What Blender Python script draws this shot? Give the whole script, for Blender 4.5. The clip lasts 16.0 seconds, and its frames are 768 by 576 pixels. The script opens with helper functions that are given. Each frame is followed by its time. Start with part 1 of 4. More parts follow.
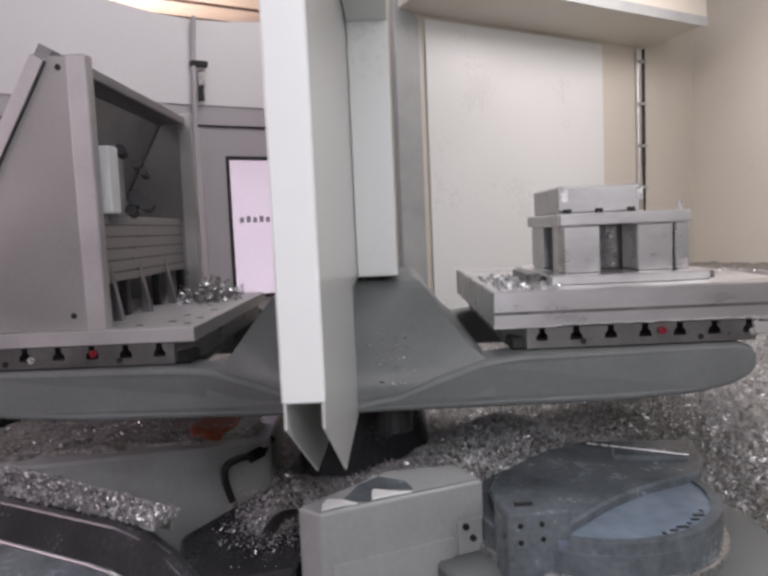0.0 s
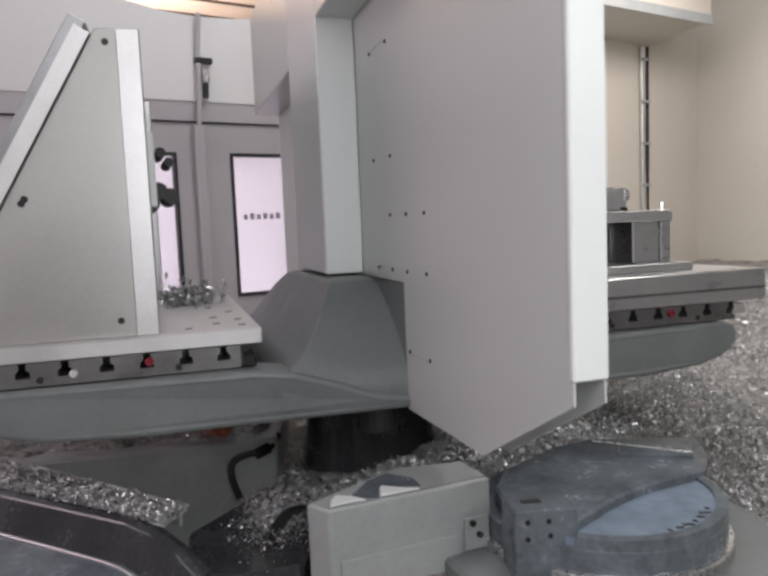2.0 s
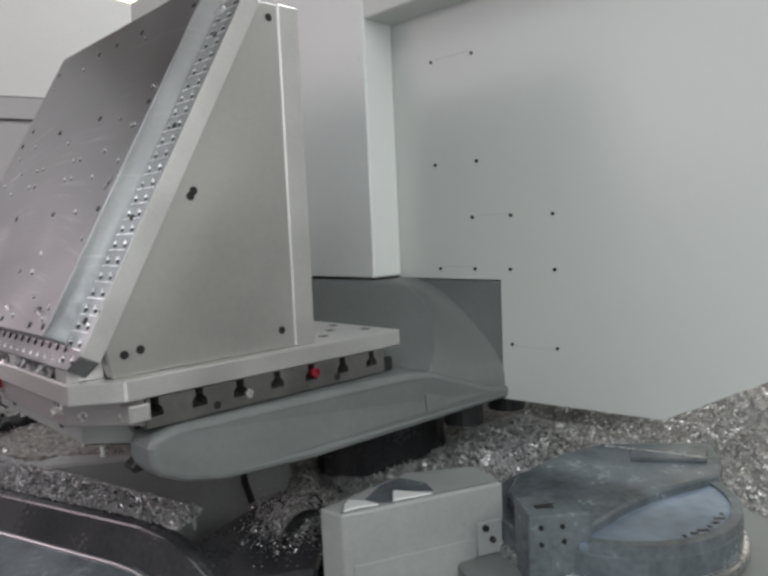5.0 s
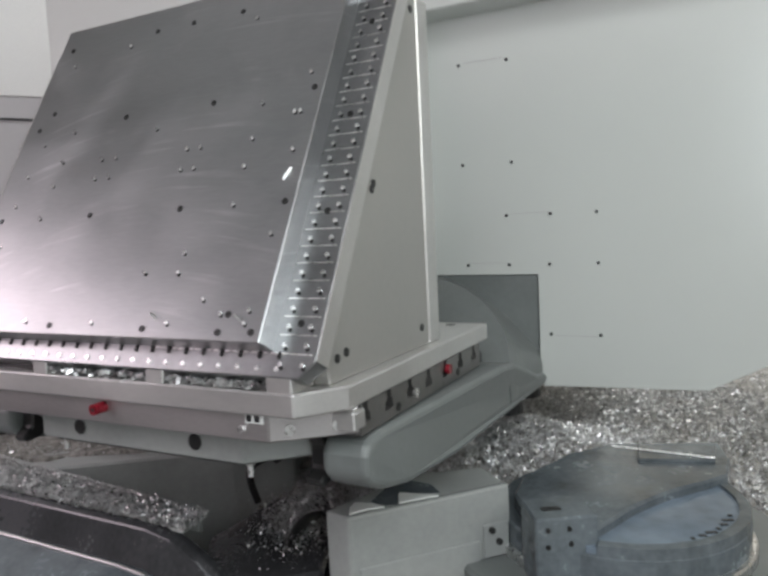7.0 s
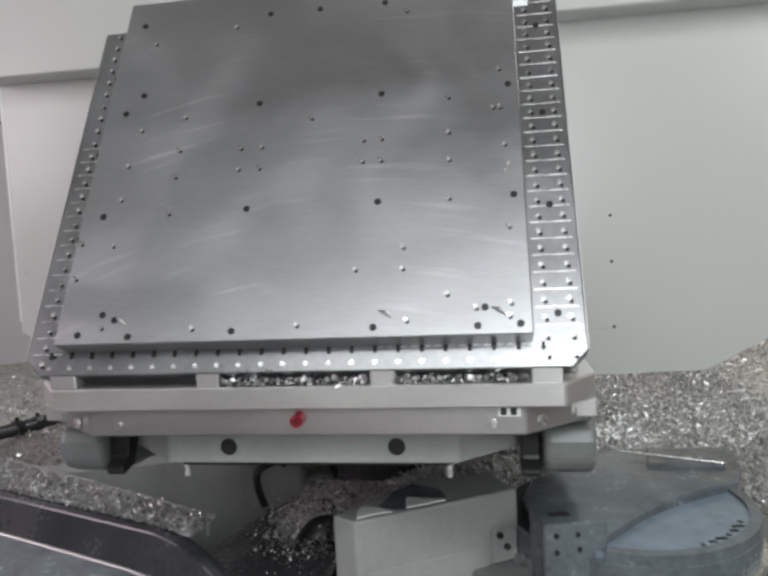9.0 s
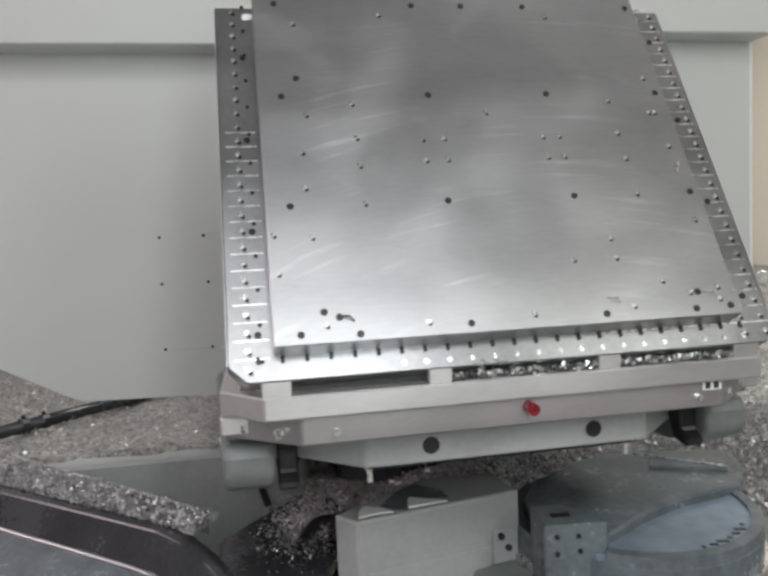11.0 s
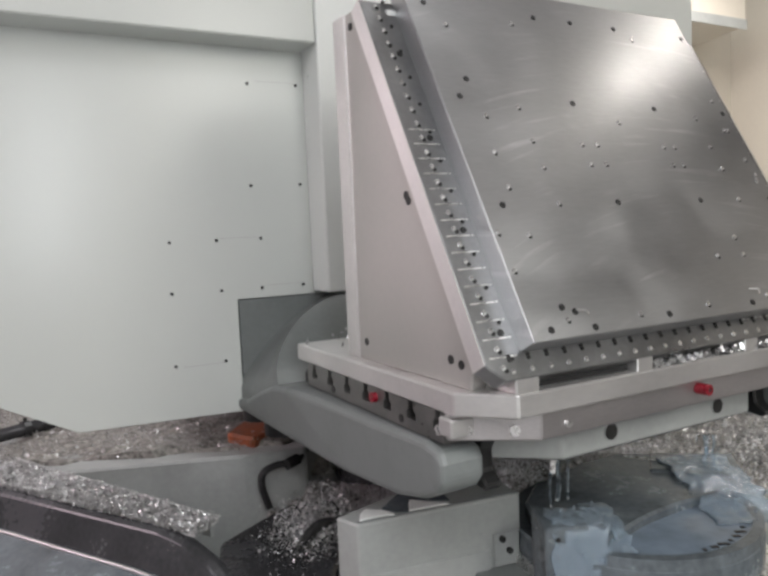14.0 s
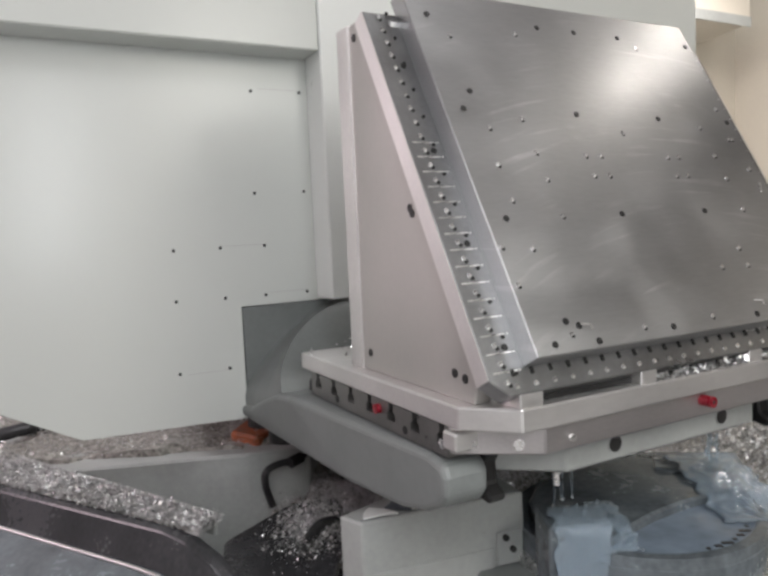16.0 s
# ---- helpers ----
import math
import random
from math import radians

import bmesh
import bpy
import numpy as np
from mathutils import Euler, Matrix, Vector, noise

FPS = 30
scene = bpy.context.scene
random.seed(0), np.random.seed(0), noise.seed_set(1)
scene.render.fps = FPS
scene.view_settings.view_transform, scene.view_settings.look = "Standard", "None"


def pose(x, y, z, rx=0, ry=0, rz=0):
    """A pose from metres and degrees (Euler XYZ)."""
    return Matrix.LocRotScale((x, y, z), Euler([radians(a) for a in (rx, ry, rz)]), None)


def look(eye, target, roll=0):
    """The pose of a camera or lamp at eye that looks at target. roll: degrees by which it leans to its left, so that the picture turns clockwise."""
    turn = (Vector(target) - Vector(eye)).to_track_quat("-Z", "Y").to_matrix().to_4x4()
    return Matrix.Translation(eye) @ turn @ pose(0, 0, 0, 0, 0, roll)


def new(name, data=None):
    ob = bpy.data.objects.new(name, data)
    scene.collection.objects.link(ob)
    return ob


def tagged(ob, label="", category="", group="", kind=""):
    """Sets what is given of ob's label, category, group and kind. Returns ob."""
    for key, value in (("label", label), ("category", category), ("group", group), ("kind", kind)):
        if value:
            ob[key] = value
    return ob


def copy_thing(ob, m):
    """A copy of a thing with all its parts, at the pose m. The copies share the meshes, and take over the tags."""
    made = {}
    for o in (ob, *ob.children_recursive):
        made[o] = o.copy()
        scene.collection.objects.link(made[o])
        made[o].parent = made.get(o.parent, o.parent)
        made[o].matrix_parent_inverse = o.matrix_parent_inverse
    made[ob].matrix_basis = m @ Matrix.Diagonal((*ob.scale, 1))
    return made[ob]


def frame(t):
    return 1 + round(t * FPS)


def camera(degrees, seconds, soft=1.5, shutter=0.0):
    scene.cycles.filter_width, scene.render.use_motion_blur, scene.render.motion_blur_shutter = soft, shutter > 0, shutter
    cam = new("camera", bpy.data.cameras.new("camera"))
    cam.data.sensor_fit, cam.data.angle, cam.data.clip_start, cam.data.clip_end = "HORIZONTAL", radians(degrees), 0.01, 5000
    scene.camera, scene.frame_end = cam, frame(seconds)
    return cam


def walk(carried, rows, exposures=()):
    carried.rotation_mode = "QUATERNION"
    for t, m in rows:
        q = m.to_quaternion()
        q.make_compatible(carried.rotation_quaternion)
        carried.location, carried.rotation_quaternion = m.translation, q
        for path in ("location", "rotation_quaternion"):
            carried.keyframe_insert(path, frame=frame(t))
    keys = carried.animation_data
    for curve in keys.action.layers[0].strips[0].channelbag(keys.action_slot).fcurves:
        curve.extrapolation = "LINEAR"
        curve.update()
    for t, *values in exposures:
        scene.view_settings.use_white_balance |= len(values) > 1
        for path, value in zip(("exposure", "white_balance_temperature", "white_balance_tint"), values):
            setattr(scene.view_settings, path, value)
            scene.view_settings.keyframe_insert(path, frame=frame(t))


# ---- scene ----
# camera
cam = camera(58.32, 16.0, soft=3.0, shutter=0.4)


def view(x, y, z, yaw, pitch, roll):
    """A camera pose: heading, then tilt, then roll."""
    return pose(x, y, z, 0, 0, yaw) @ pose(0, 0, 0, pitch) @ pose(0, 0, 0, 0, roll) @ pose(0, 0, 0, 90)


PATH = [
    (0.0, 0.0179, -2.2571, 1.5838, -1.74, -4.84, 2.52),
    (0.5, 0.0153, -2.2602, 1.5866, -1.44, -4.92, 2.59),
    (1.0, 0.0106, -2.2602, 1.5891, -1.43, -5.00, 2.60),
    (1.5, 0.0052, -2.2622, 1.5876, -1.50, -5.16, 2.51),
    (2.0, 0.0018, -2.2658, 1.5886, -1.63, -5.11, 2.40),
    (2.5, -0.0032, -2.2711, 1.5880, -1.57, -5.05, 2.32),
    (3.0, -0.0092, -2.2738, 1.5884, -1.38, -4.84, 2.33),
    (3.5, -0.0092, -2.2742, 1.5836, -1.26, -4.66, 2.40),
    (4.0, -0.0068, -2.2754, 1.5843, -1.03, -4.62, 2.32),
    (6.5, -0.0048, -2.2592, 1.6064, -0.56, -5.20, 2.85),
    (7.0, -0.0034, -2.2602, 1.6060, -0.37, -5.17, 2.81),
    (7.5, -0.0024, -2.2597, 1.6065, -0.42, -5.18, 2.75),
    (8.0, -0.0044, -2.2604, 1.6051, -0.32, -5.15, 2.89),
    (8.5, -0.0060, -2.2586, 1.6058, -0.16, -4.96, 2.81),
    (9.0, -0.0060, -2.2573, 1.6060, 0.14, -4.84, 2.82),
    (9.5, -0.0014, -2.2601, 1.6075, 0.13, -4.99, 2.83),
    (10.0, 0.0031, -2.2613, 1.6085, 0.36, -5.04, 2.69),
    (12.5, 0.0016, -2.2709, 1.6076, 0.81, -4.41, 2.60),
    (13.0, 0.0028, -2.2722, 1.6072, 0.72, -4.83, 2.51),
    (13.5, 0.0005, -2.2720, 1.6091, 0.65, -4.83, 2.51),
    (14.0, 0.0005, -2.2700, 1.6074, 0.72, -4.50, 2.54),
    (14.5, -0.0004, -2.2713, 1.6095, 0.82, -4.41, 2.63),
    (15.0, -0.0014, -2.2707, 1.6110, 0.79, -4.45, 2.60),
    (15.5, -0.0014, -2.2709, 1.6091, 0.86, -4.51, 2.53),
    (16.0, 0.0004, -2.2693, 1.6081, 0.99, -4.63, 2.60),
]

walk(cam, [(r[0], view(*r[1:])) for r in PATH], [(0, -0.22, 6300, 23), (1.5, -0.18, 6300, 20), (3.5, -0.14, 6250, 11), (8, 0.10, 6200, 10), (10, 0.03, 6300, 11), (12.5, 0.25, 6350, 13), (16, 0.29, 6450, 15)])

# turn of the pallet changer about its axis (degrees) and its lift (metres)
TURN = [
    (0.0, -92.64, -0.0000),
    (0.5, -88.11, 0.0000),
    (1.0, -83.64, 0.0000),
    (1.5, -79.16, 0.0000),
    (2.0, -74.61, -0.0000),
    (2.5, -70.10, 0.0000),
    (3.0, -65.72, 0.0000),
    (3.5, -60.76, 0.0000),
    (4.0, -55.92, -0.0000),
    (6.5, -32.61, 0.0000),
    (7.0, -27.77, 0.0000),
    (7.5, -22.92, 0.0000),
    (8.0, -18.13, -0.0000),
    (8.5, -13.38, -0.0000),
    (9.0, -8.62, -0.0000),
    (9.5, -3.72, -0.0000),
    (10.0, 1.18, 0.0000),
    (12.5, 25.24, -0.0000),
    (12.7, 27.16, 0.0000),
    (12.9, 28.75, 0.0000),
    (13.1, 29.26, 0.0000),
    (13.5, 29.26, 0.0023),
    (14.0, 29.26, -0.0075),
    (14.5, 29.26, -0.0128),
    (15.0, 29.26, -0.0189),
    (15.5, 29.26, -0.0271),
    (16.0, 29.26, -0.0327),
]


# ---- world and lights ----
world = bpy.data.worlds.new("world")
scene.world = world
world.use_nodes = True
world.node_tree.nodes["Background"].inputs[0].default_value = (0.86, 0.93, 1.0, 1)
world.node_tree.nodes["Background"].inputs[1].default_value = 0.12
scene.view_settings.exposure = 0.0


def area_lamp(name, eye, target, sx, sy, watts, color):
    data = bpy.data.lights.new(name, "AREA")
    data.shape, data.size, data.size_y, data.energy, data.color = "RECTANGLE", sx, sy, watts, color
    ob = new(name, data)
    ob.matrix_basis = look(eye, target)
    return ob


MACHINE = 29.26  # heading of the machine's walls against the world
TURNED = pose(0, 0, 0, 0, 0, MACHINE)


def in_machine(a, b, z):
    return TURNED @ Vector((a, b, z))


# unseen fill lamps round the hall, set for tone and reflections
area_lamp("hall_fill_light", (-0.4, -3.7, 4.0), (-0.1, -0.8, 1.4), 4.0, 1.5, 12, (0.98, 1.0, 0.98))
# pinkish fill added for the bright left side that the plate mirrors
area_lamp("hall_fill_light", (-3.2, -1.2, 2.35), (-0.3, -0.9, 1.6), 2.2, 0.8, 27, (1.0, 0.80, 0.84))
area_lamp("hall_fill_light", (0.4, 0.9, 4.7), (0.3, 0.2, 1.2), 2.2, 1.2, 78, (0.98, 1.0, 0.97))
# added behind the camera to brighten the rear wall
area_lamp("hall_fill_light", (0.0, -5.0, 4.9), (0.0, -5.6, 0.0), 4.5, 1.2, 115, (1.0, 1.0, 0.98))
# unseen uplights added to brighten the roof that the steel plate mirrors
area_lamp("roof_fill_light", (-3.0, -1.2, 3.3), (-4.6, -0.6, 5.2), 1.0, 0.5, 28, (0.97, 1.0, 0.97))
area_lamp("roof_fill_light", (2.7, -1.5, 3.4), (3.6, -1.2, 5.2), 0.8, 0.5, 22, (1.0, 0.98, 0.94))
# added low to light the far roof from below
area_lamp("hall_fill_light", in_machine(-0.4, 3.5, 2.5), in_machine(-0.3, 4.0, 3.6), 1.2, 0.4, 85, (1.0, 0.96, 0.92))
area_lamp("work_light", (2.02, -0.16, 3.24), (1.0, -0.2, 1.4), 0.17, 0.10, 2.8, (1.0, 0.95, 0.84))
# unseen; placed forward to brighten the cream wall and chips evenly
area_lamp("work_light", in_machine(2.30, 0.25, 3.05), in_machine(2.4, 0.9, 1.0), 1.4, 0.5, 24, (1.0, 0.95, 0.88))
# added to brighten the panel's right half
area_lamp("hall_fill_light", (2.3, -3.1, 2.9), (0.9, 0, 1.9), 0.9, 1.1, 24, (1.0, 1.0, 0.9))
# unseen fill lamp beside the camera, tall so its highlight streaks up the panel
area_lamp("streak_fill_light", (0.30, -2.40, 1.95), (0.25, 0, 1.45), 0.22, 0.95, 9.0, (0.95, 1.0, 0.98))

# ---- materials ----


def material(name, color, rough=0.5, metal=0.0, vary=0.12, scale=8.0, bump=0.1, fine=120.0, streak=None, dirt=0.0, dirt_color=(0.08, 0.08, 0.08), rough_vary=0.15, random_tint=0.0):
    """Painted or metal surface: two scales of tone, dirt patches, fine relief."""
    m = bpy.data.materials.new(name)
    m.use_nodes = True
    nt = m.node_tree
    n, link = nt.nodes, nt.links.new
    bsdf = n["Principled BSDF"]
    co = n.new("ShaderNodeTexCoord")
    mp = n.new("ShaderNodeMapping")
    link(co.outputs["Object"], mp.inputs[0])
    if streak:
        mp.inputs["Scale"].default_value = streak
    big = n.new("ShaderNodeTexNoise")
    big.inputs["Scale"].default_value, big.inputs["Detail"].default_value = scale, 6
    small = n.new("ShaderNodeTexNoise")
    small.inputs["Scale"].default_value, small.inputs["Detail"].default_value = fine, 4
    link(mp.outputs[0], big.inputs["Vector"])
    link(mp.outputs[0], small.inputs["Vector"])
    mixn = n.new("ShaderNodeMath")
    mixn.operation = "MULTIPLY_ADD"
    link(big.outputs["Fac"], mixn.inputs[0])
    mixn.inputs[1].default_value = 0.7
    half = n.new("ShaderNodeMath")
    half.operation = "MULTIPLY"
    link(small.outputs["Fac"], half.inputs[0])
    half.inputs[1].default_value = 0.3
    link(half.outputs[0], mixn.inputs[2])
    ramp = n.new("ShaderNodeValToRGB")
    lo = [max(0, c * (1 - vary * 1.6)) for c in color]
    hi = [min(1, c * (1 + vary * 1.2)) for c in color]
    ramp.color_ramp.elements[0].position, ramp.color_ramp.elements[1].position = 0.32, 0.68
    ramp.color_ramp.elements[0].color, ramp.color_ramp.elements[1].color = (*lo, 1), (*hi, 1)
    link(mixn.outputs[0], ramp.inputs[0])
    out = ramp.outputs[0]
    if random_tint:
        info = n.new("ShaderNodeObjectInfo")
        hsv = n.new("ShaderNodeHueSaturation")
        mr = n.new("ShaderNodeMapRange")
        mr.inputs["To Min"].default_value, mr.inputs["To Max"].default_value = 1 - random_tint, 1 + random_tint
        link(info.outputs["Random"], mr.inputs[0])
        link(mr.outputs[0], hsv.inputs["Value"])
        link(out, hsv.inputs["Color"])
        out = hsv.outputs[0]
    if dirt:
        dn = n.new("ShaderNodeTexNoise")
        dn.inputs["Scale"].default_value, dn.inputs["Detail"].default_value, dn.inputs["Roughness"].default_value = scale * 0.6, 8, 0.7
        link(co.outputs["Object"], dn.inputs["Vector"])
        dr = n.new("ShaderNodeMapRange")
        dr.inputs["From Min"].default_value, dr.inputs["From Max"].default_value, dr.inputs["To Max"].default_value = 0.52, 0.72, dirt
        link(dn.outputs["Fac"], dr.inputs[0])
        dm = n.new("ShaderNodeMix")
        dm.data_type = "RGBA"
        link(dr.outputs[0], dm.inputs["Factor"])
        link(out, dm.inputs[6])
        dm.inputs[7].default_value = (*dirt_color, 1)
        out = dm.outputs[2]
    link(out, bsdf.inputs["Base Color"])
    rr = n.new("ShaderNodeMapRange")
    rr.inputs["To Min"].default_value, rr.inputs["To Max"].default_value = max(0.03, rough - rough_vary), min(1, rough + rough_vary)
    rr.inputs["From Min"].default_value, rr.inputs["From Max"].default_value = 0.3, 0.7
    link(mixn.outputs[0], rr.inputs[0])
    link(rr.outputs[0], bsdf.inputs["Roughness"])
    bsdf.inputs["Metallic"].default_value = metal
    if bump:
        bp = n.new("ShaderNodeBump")
        bp.inputs["Strength"].default_value, bp.inputs["Distance"].default_value = bump, 0.002
        link(small.outputs["Fac"], bp.inputs["Height"])
        link(bp.outputs[0], bsdf.inputs["Normal"])
    return m


def glow(name, color, strength):
    m = bpy.data.materials.new(name)
    m.use_nodes = True
    b = m.node_tree.nodes["Principled BSDF"]
    b.inputs["Base Color"].default_value = (*color, 1)
    b.inputs["Emission Color"].default_value = (*color, 1)
    b.inputs["Emission Strength"].default_value = strength
    return m


def clear(name, color, rough=0.05, ior=1.45):
    m = bpy.data.materials.new(name)
    m.use_nodes = True
    b = m.node_tree.nodes["Principled BSDF"]
    b.inputs["Base Color"].default_value = (*color, 1)
    b.inputs["Roughness"].default_value, b.inputs["IOR"].default_value = rough, ior
    b.inputs["Transmission Weight"].default_value = 0.9
    return m


WHITE = material("white enamel sheet", (0.58, 0.60, 0.575), 0.28, vary=0.01, scale=0.5, bump=0.003, fine=12, rough_vary=0.012)
EDGE_WHITE = material("brighter white paint", (0.74, 0.76, 0.74), 0.35, vary=0.015, scale=2, bump=0.01, fine=40)
CREAM = material("cream wall paint", (0.62, 0.58, 0.50), 0.42, vary=0.03, scale=1.3, bump=0.02, fine=30, dirt=0.08, dirt_color=(0.45, 0.41, 0.33))
HALLWALL = material("white hall wall paint", (0.72, 0.71, 0.70), 0.6, vary=0.06, scale=0.8, bump=0.03)
GREYWALL = material("pale grey wall paint", (0.44, 0.42, 0.43), 0.45, vary=0.06, scale=1.6, bump=0.05, dirt=0.1, dirt_color=(0.3, 0.28, 0.28))
CAST = material("grey-green casting paint", (0.165, 0.178, 0.175), 0.42, vary=0.10, scale=5, bump=0.2, fine=60, dirt=0.25, dirt_color=(0.09, 0.10, 0.095))
BASE = material("grey machine base paint", (0.345, 0.36, 0.35), 0.4, vary=0.09, scale=5, bump=0.12, fine=70, dirt=0.3, dirt_color=(0.17, 0.17, 0.165))
STEEL = material("ground steel plate", (0.40, 0.405, 0.41), 0.37, 1.0, vary=0.08, scale=3, bump=0.015, fine=90, streak=(0.4, 2, 2), rough_vary=0.06)


def swirl(m, cx, cz, strength):
    """Fine arcs and soft smears that grinding and wiping leave on a steel plate."""
    nt = m.node_tree
    n, link = nt.nodes, nt.links.new
    bsdf = n["Principled BSDF"]
    co = n.new("ShaderNodeTexCoord")
    sep = n.new("ShaderNodeSeparateXYZ")
    link(co.outputs["Object"], sep.inputs[0])

    def op(kind, a, b=None, c=None):
        q = n.new("ShaderNodeMath")
        q.operation = kind
        for i, v in enumerate((a, b, c)):
            if isinstance(v, (int, float)):
                q.inputs[i].default_value = v
            elif v is not None:
                link(v, q.inputs[i])
        return q.outputs[0]

    dx, dz = op("SUBTRACT", sep.outputs[0], cx), op("SUBTRACT", sep.outputs[2], cz)
    rad = op("SQRT", op("ADD", op("MULTIPLY", dx, dx), op("MULTIPLY", dz, dz)))
    ang = op("ARCTAN2", dx, dz)
    vec = n.new("ShaderNodeCombineXYZ")
    link(op("MULTIPLY", rad, 70.0), vec.inputs[0])
    link(op("MULTIPLY", ang, 5.0), vec.inputs[1])
    arc = n.new("ShaderNodeTexNoise")
    arc.inputs["Scale"].default_value, arc.inputs["Detail"].default_value = 1.0, 5
    link(vec.outputs[0], arc.inputs["Vector"])
    smear = n.new("ShaderNodeTexNoise")
    smear.inputs["Scale"].default_value, smear.inputs["Detail"].default_value, smear.inputs["Distortion"].default_value = 5.0, 5, 0.6
    link(co.outputs["Object"], smear.inputs["Vector"])
    line = n.new("ShaderNodeMapRange")
    line.inputs["From Min"].default_value, line.inputs["From Max"].default_value = 0.56, 0.74
    link(arc.outputs["Fac"], line.inputs[0])
    soft = n.new("ShaderNodeMapRange")
    soft.inputs["From Min"].default_value, soft.inputs["From Max"].default_value = 0.42, 0.66
    link(smear.outputs["Fac"], soft.inputs[0])
    worn = op("MULTIPLY", line.outputs[0], soft.outputs[0])
    old = bsdf.inputs["Base Color"].links[0].from_socket
    mix = n.new("ShaderNodeMix")
    mix.data_type = "RGBA"
    link(op("MULTIPLY", op("MULTIPLY_ADD", soft.outputs[0], 0.25, worn), strength), mix.inputs["Factor"])
    link(old, mix.inputs[6])
    mix.inputs[7].default_value = (0.82, 0.82, 0.83, 1)
    link(mix.outputs[2], bsdf.inputs["Base Color"])
    rough = bsdf.inputs["Roughness"].links[0].from_socket
    link(op("ADD", rough, op("MULTIPLY", soft.outputs[0], 0.07)), bsdf.inputs["Roughness"])


swirl(STEEL, 0.1, 0.4, 0.38)
# tone lowered in place of the strip's dimmer reflection
STRIP = material("darker milled steel", (0.33, 0.335, 0.34), 0.33, 1.0, vary=0.14, scale=7, bump=0.02, fine=90, rough_vary=0.07)
BRIGHT = material("bright machined steel", (0.70, 0.69, 0.68), 0.46, 1.0, vary=0.06, scale=5, bump=0.05, fine=80, streak=(0.6, 1.5, 1.5), rough_vary=0.06)
ALU = material("machined aluminium", (0.68, 0.68, 0.68), 0.30, 1.0, vary=0.08, scale=6, bump=0.05, fine=60, streak=(2, 0.5, 1), rough_vary=0.07)
PALLET = material("oiled pallet steel", (0.22, 0.215, 0.21), 0.36, 0.85, vary=0.16, scale=6, bump=0.15, fine=80, dirt=0.4, dirt_color=(0.08, 0.075, 0.07))
GUSSET = material("blanchard ground side plate", (0.46, 0.45, 0.43), 0.45, 0.75, vary=0.07, scale=2.4, bump=0.06, fine=70)
# near-black for fittings; also paints the shade in holes, gaps and recesses
DARK = material("black for recesses and fittings", (0.012, 0.012, 0.012), 0.45, vary=0.3, bump=0.2)
RUBBER = material("black rubber hose", (0.018, 0.018, 0.019), 0.4, vary=0.3, bump=0.15)
RED = material("red plastic plug", (0.20, 0.008, 0.018), 0.28, vary=0.15, scale=40, bump=0.05)
ENDBAR = material("ground pallet end bar", (0.46, 0.44, 0.44), 0.46, 1.0, vary=0.1, scale=5, bump=0.06, streak=(0.5, 2, 2), rough_vary=0.06, dirt=0.15, dirt_color=(0.2, 0.19, 0.19))
# polished steel; also the painted glints in the drilled holes
POLISHED = material("polished steel and hole glints", (0.88, 0.88, 0.87), 0.30, 1.0, vary=0.1, scale=90, bump=0.0, random_tint=0.25)
CHIP = material("aluminium chips", (0.60, 0.60, 0.60), 0.34, 1.0, vary=0.25, scale=60, bump=0.2)
# same chips in a brighter tone, for the middle heap
BRIGHT_CHIP = material("brighter aluminium chips", (0.88, 0.88, 0.89), 0.4, 0.9, vary=0.1, scale=60, bump=0.2)
CHIPBED = material("bed of fine chips", (0.30, 0.287, 0.265), 0.5, 0.4, vary=0.5, scale=60, fine=260, bump=1.0)
# wet sheet tone; also paints the pedestal's shade
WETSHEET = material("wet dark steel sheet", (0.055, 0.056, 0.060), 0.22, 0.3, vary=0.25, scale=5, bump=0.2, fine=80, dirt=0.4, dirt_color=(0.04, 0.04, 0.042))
WETGREY = material("wet grey casting", (0.14, 0.162, 0.178), 0.19, 0.1, vary=0.28, scale=9, bump=0.25, fine=70, dirt=0.4, dirt_color=(0.09, 0.1, 0.1))
BLUE = material("pale blue coolant pool", (0.21, 0.26, 0.32), 0.10, vary=0.2, scale=6, bump=0.15, fine=25)
COOLANT = clear("splashing coolant", (0.75, 0.86, 0.95), 0.08, 1.33)
FOAM = clear("bluish foaming coolant", (0.58, 0.69, 0.78), 0.18, 1.33)
FOAM.node_tree.nodes["Principled BSDF"].inputs["Transmission Weight"].default_value = 0.74
GLASS = clear("window glass", (0.95, 0.93, 0.95), 0.02)
# emission paints the brightness behind the glass
PINK = glow("glowing hall backdrop", (0.86, 0.79, 0.845), 0.75)
SMUDGE = material("grey smudge", (0.22, 0.19, 0.23), 0.6)
SEAL = material("black window seal", (0.02, 0.02, 0.022), 0.5)
HALLROOF = material("grey hall roof sheets", (0.62, 0.62, 0.62), 0.6, vary=0.2, scale=1)
ROOF = material("brown roof boards", (0.80, 0.62, 0.46), 0.6, vary=0.12, scale=3, streak=(1, 8, 1))
RAFTER = material("dark roof rafters", (0.10, 0.065, 0.045), 0.6)
TUBE = glow("lamp tube", (1.0, 0.97, 0.95), 6.0)
FLOORM = material("concrete", (0.38, 0.38, 0.37), 0.6, vary=0.2, scale=1.5)
RUST = material("rusty orange primer", (0.32, 0.09, 0.035), 0.55, vary=0.3, scale=25)

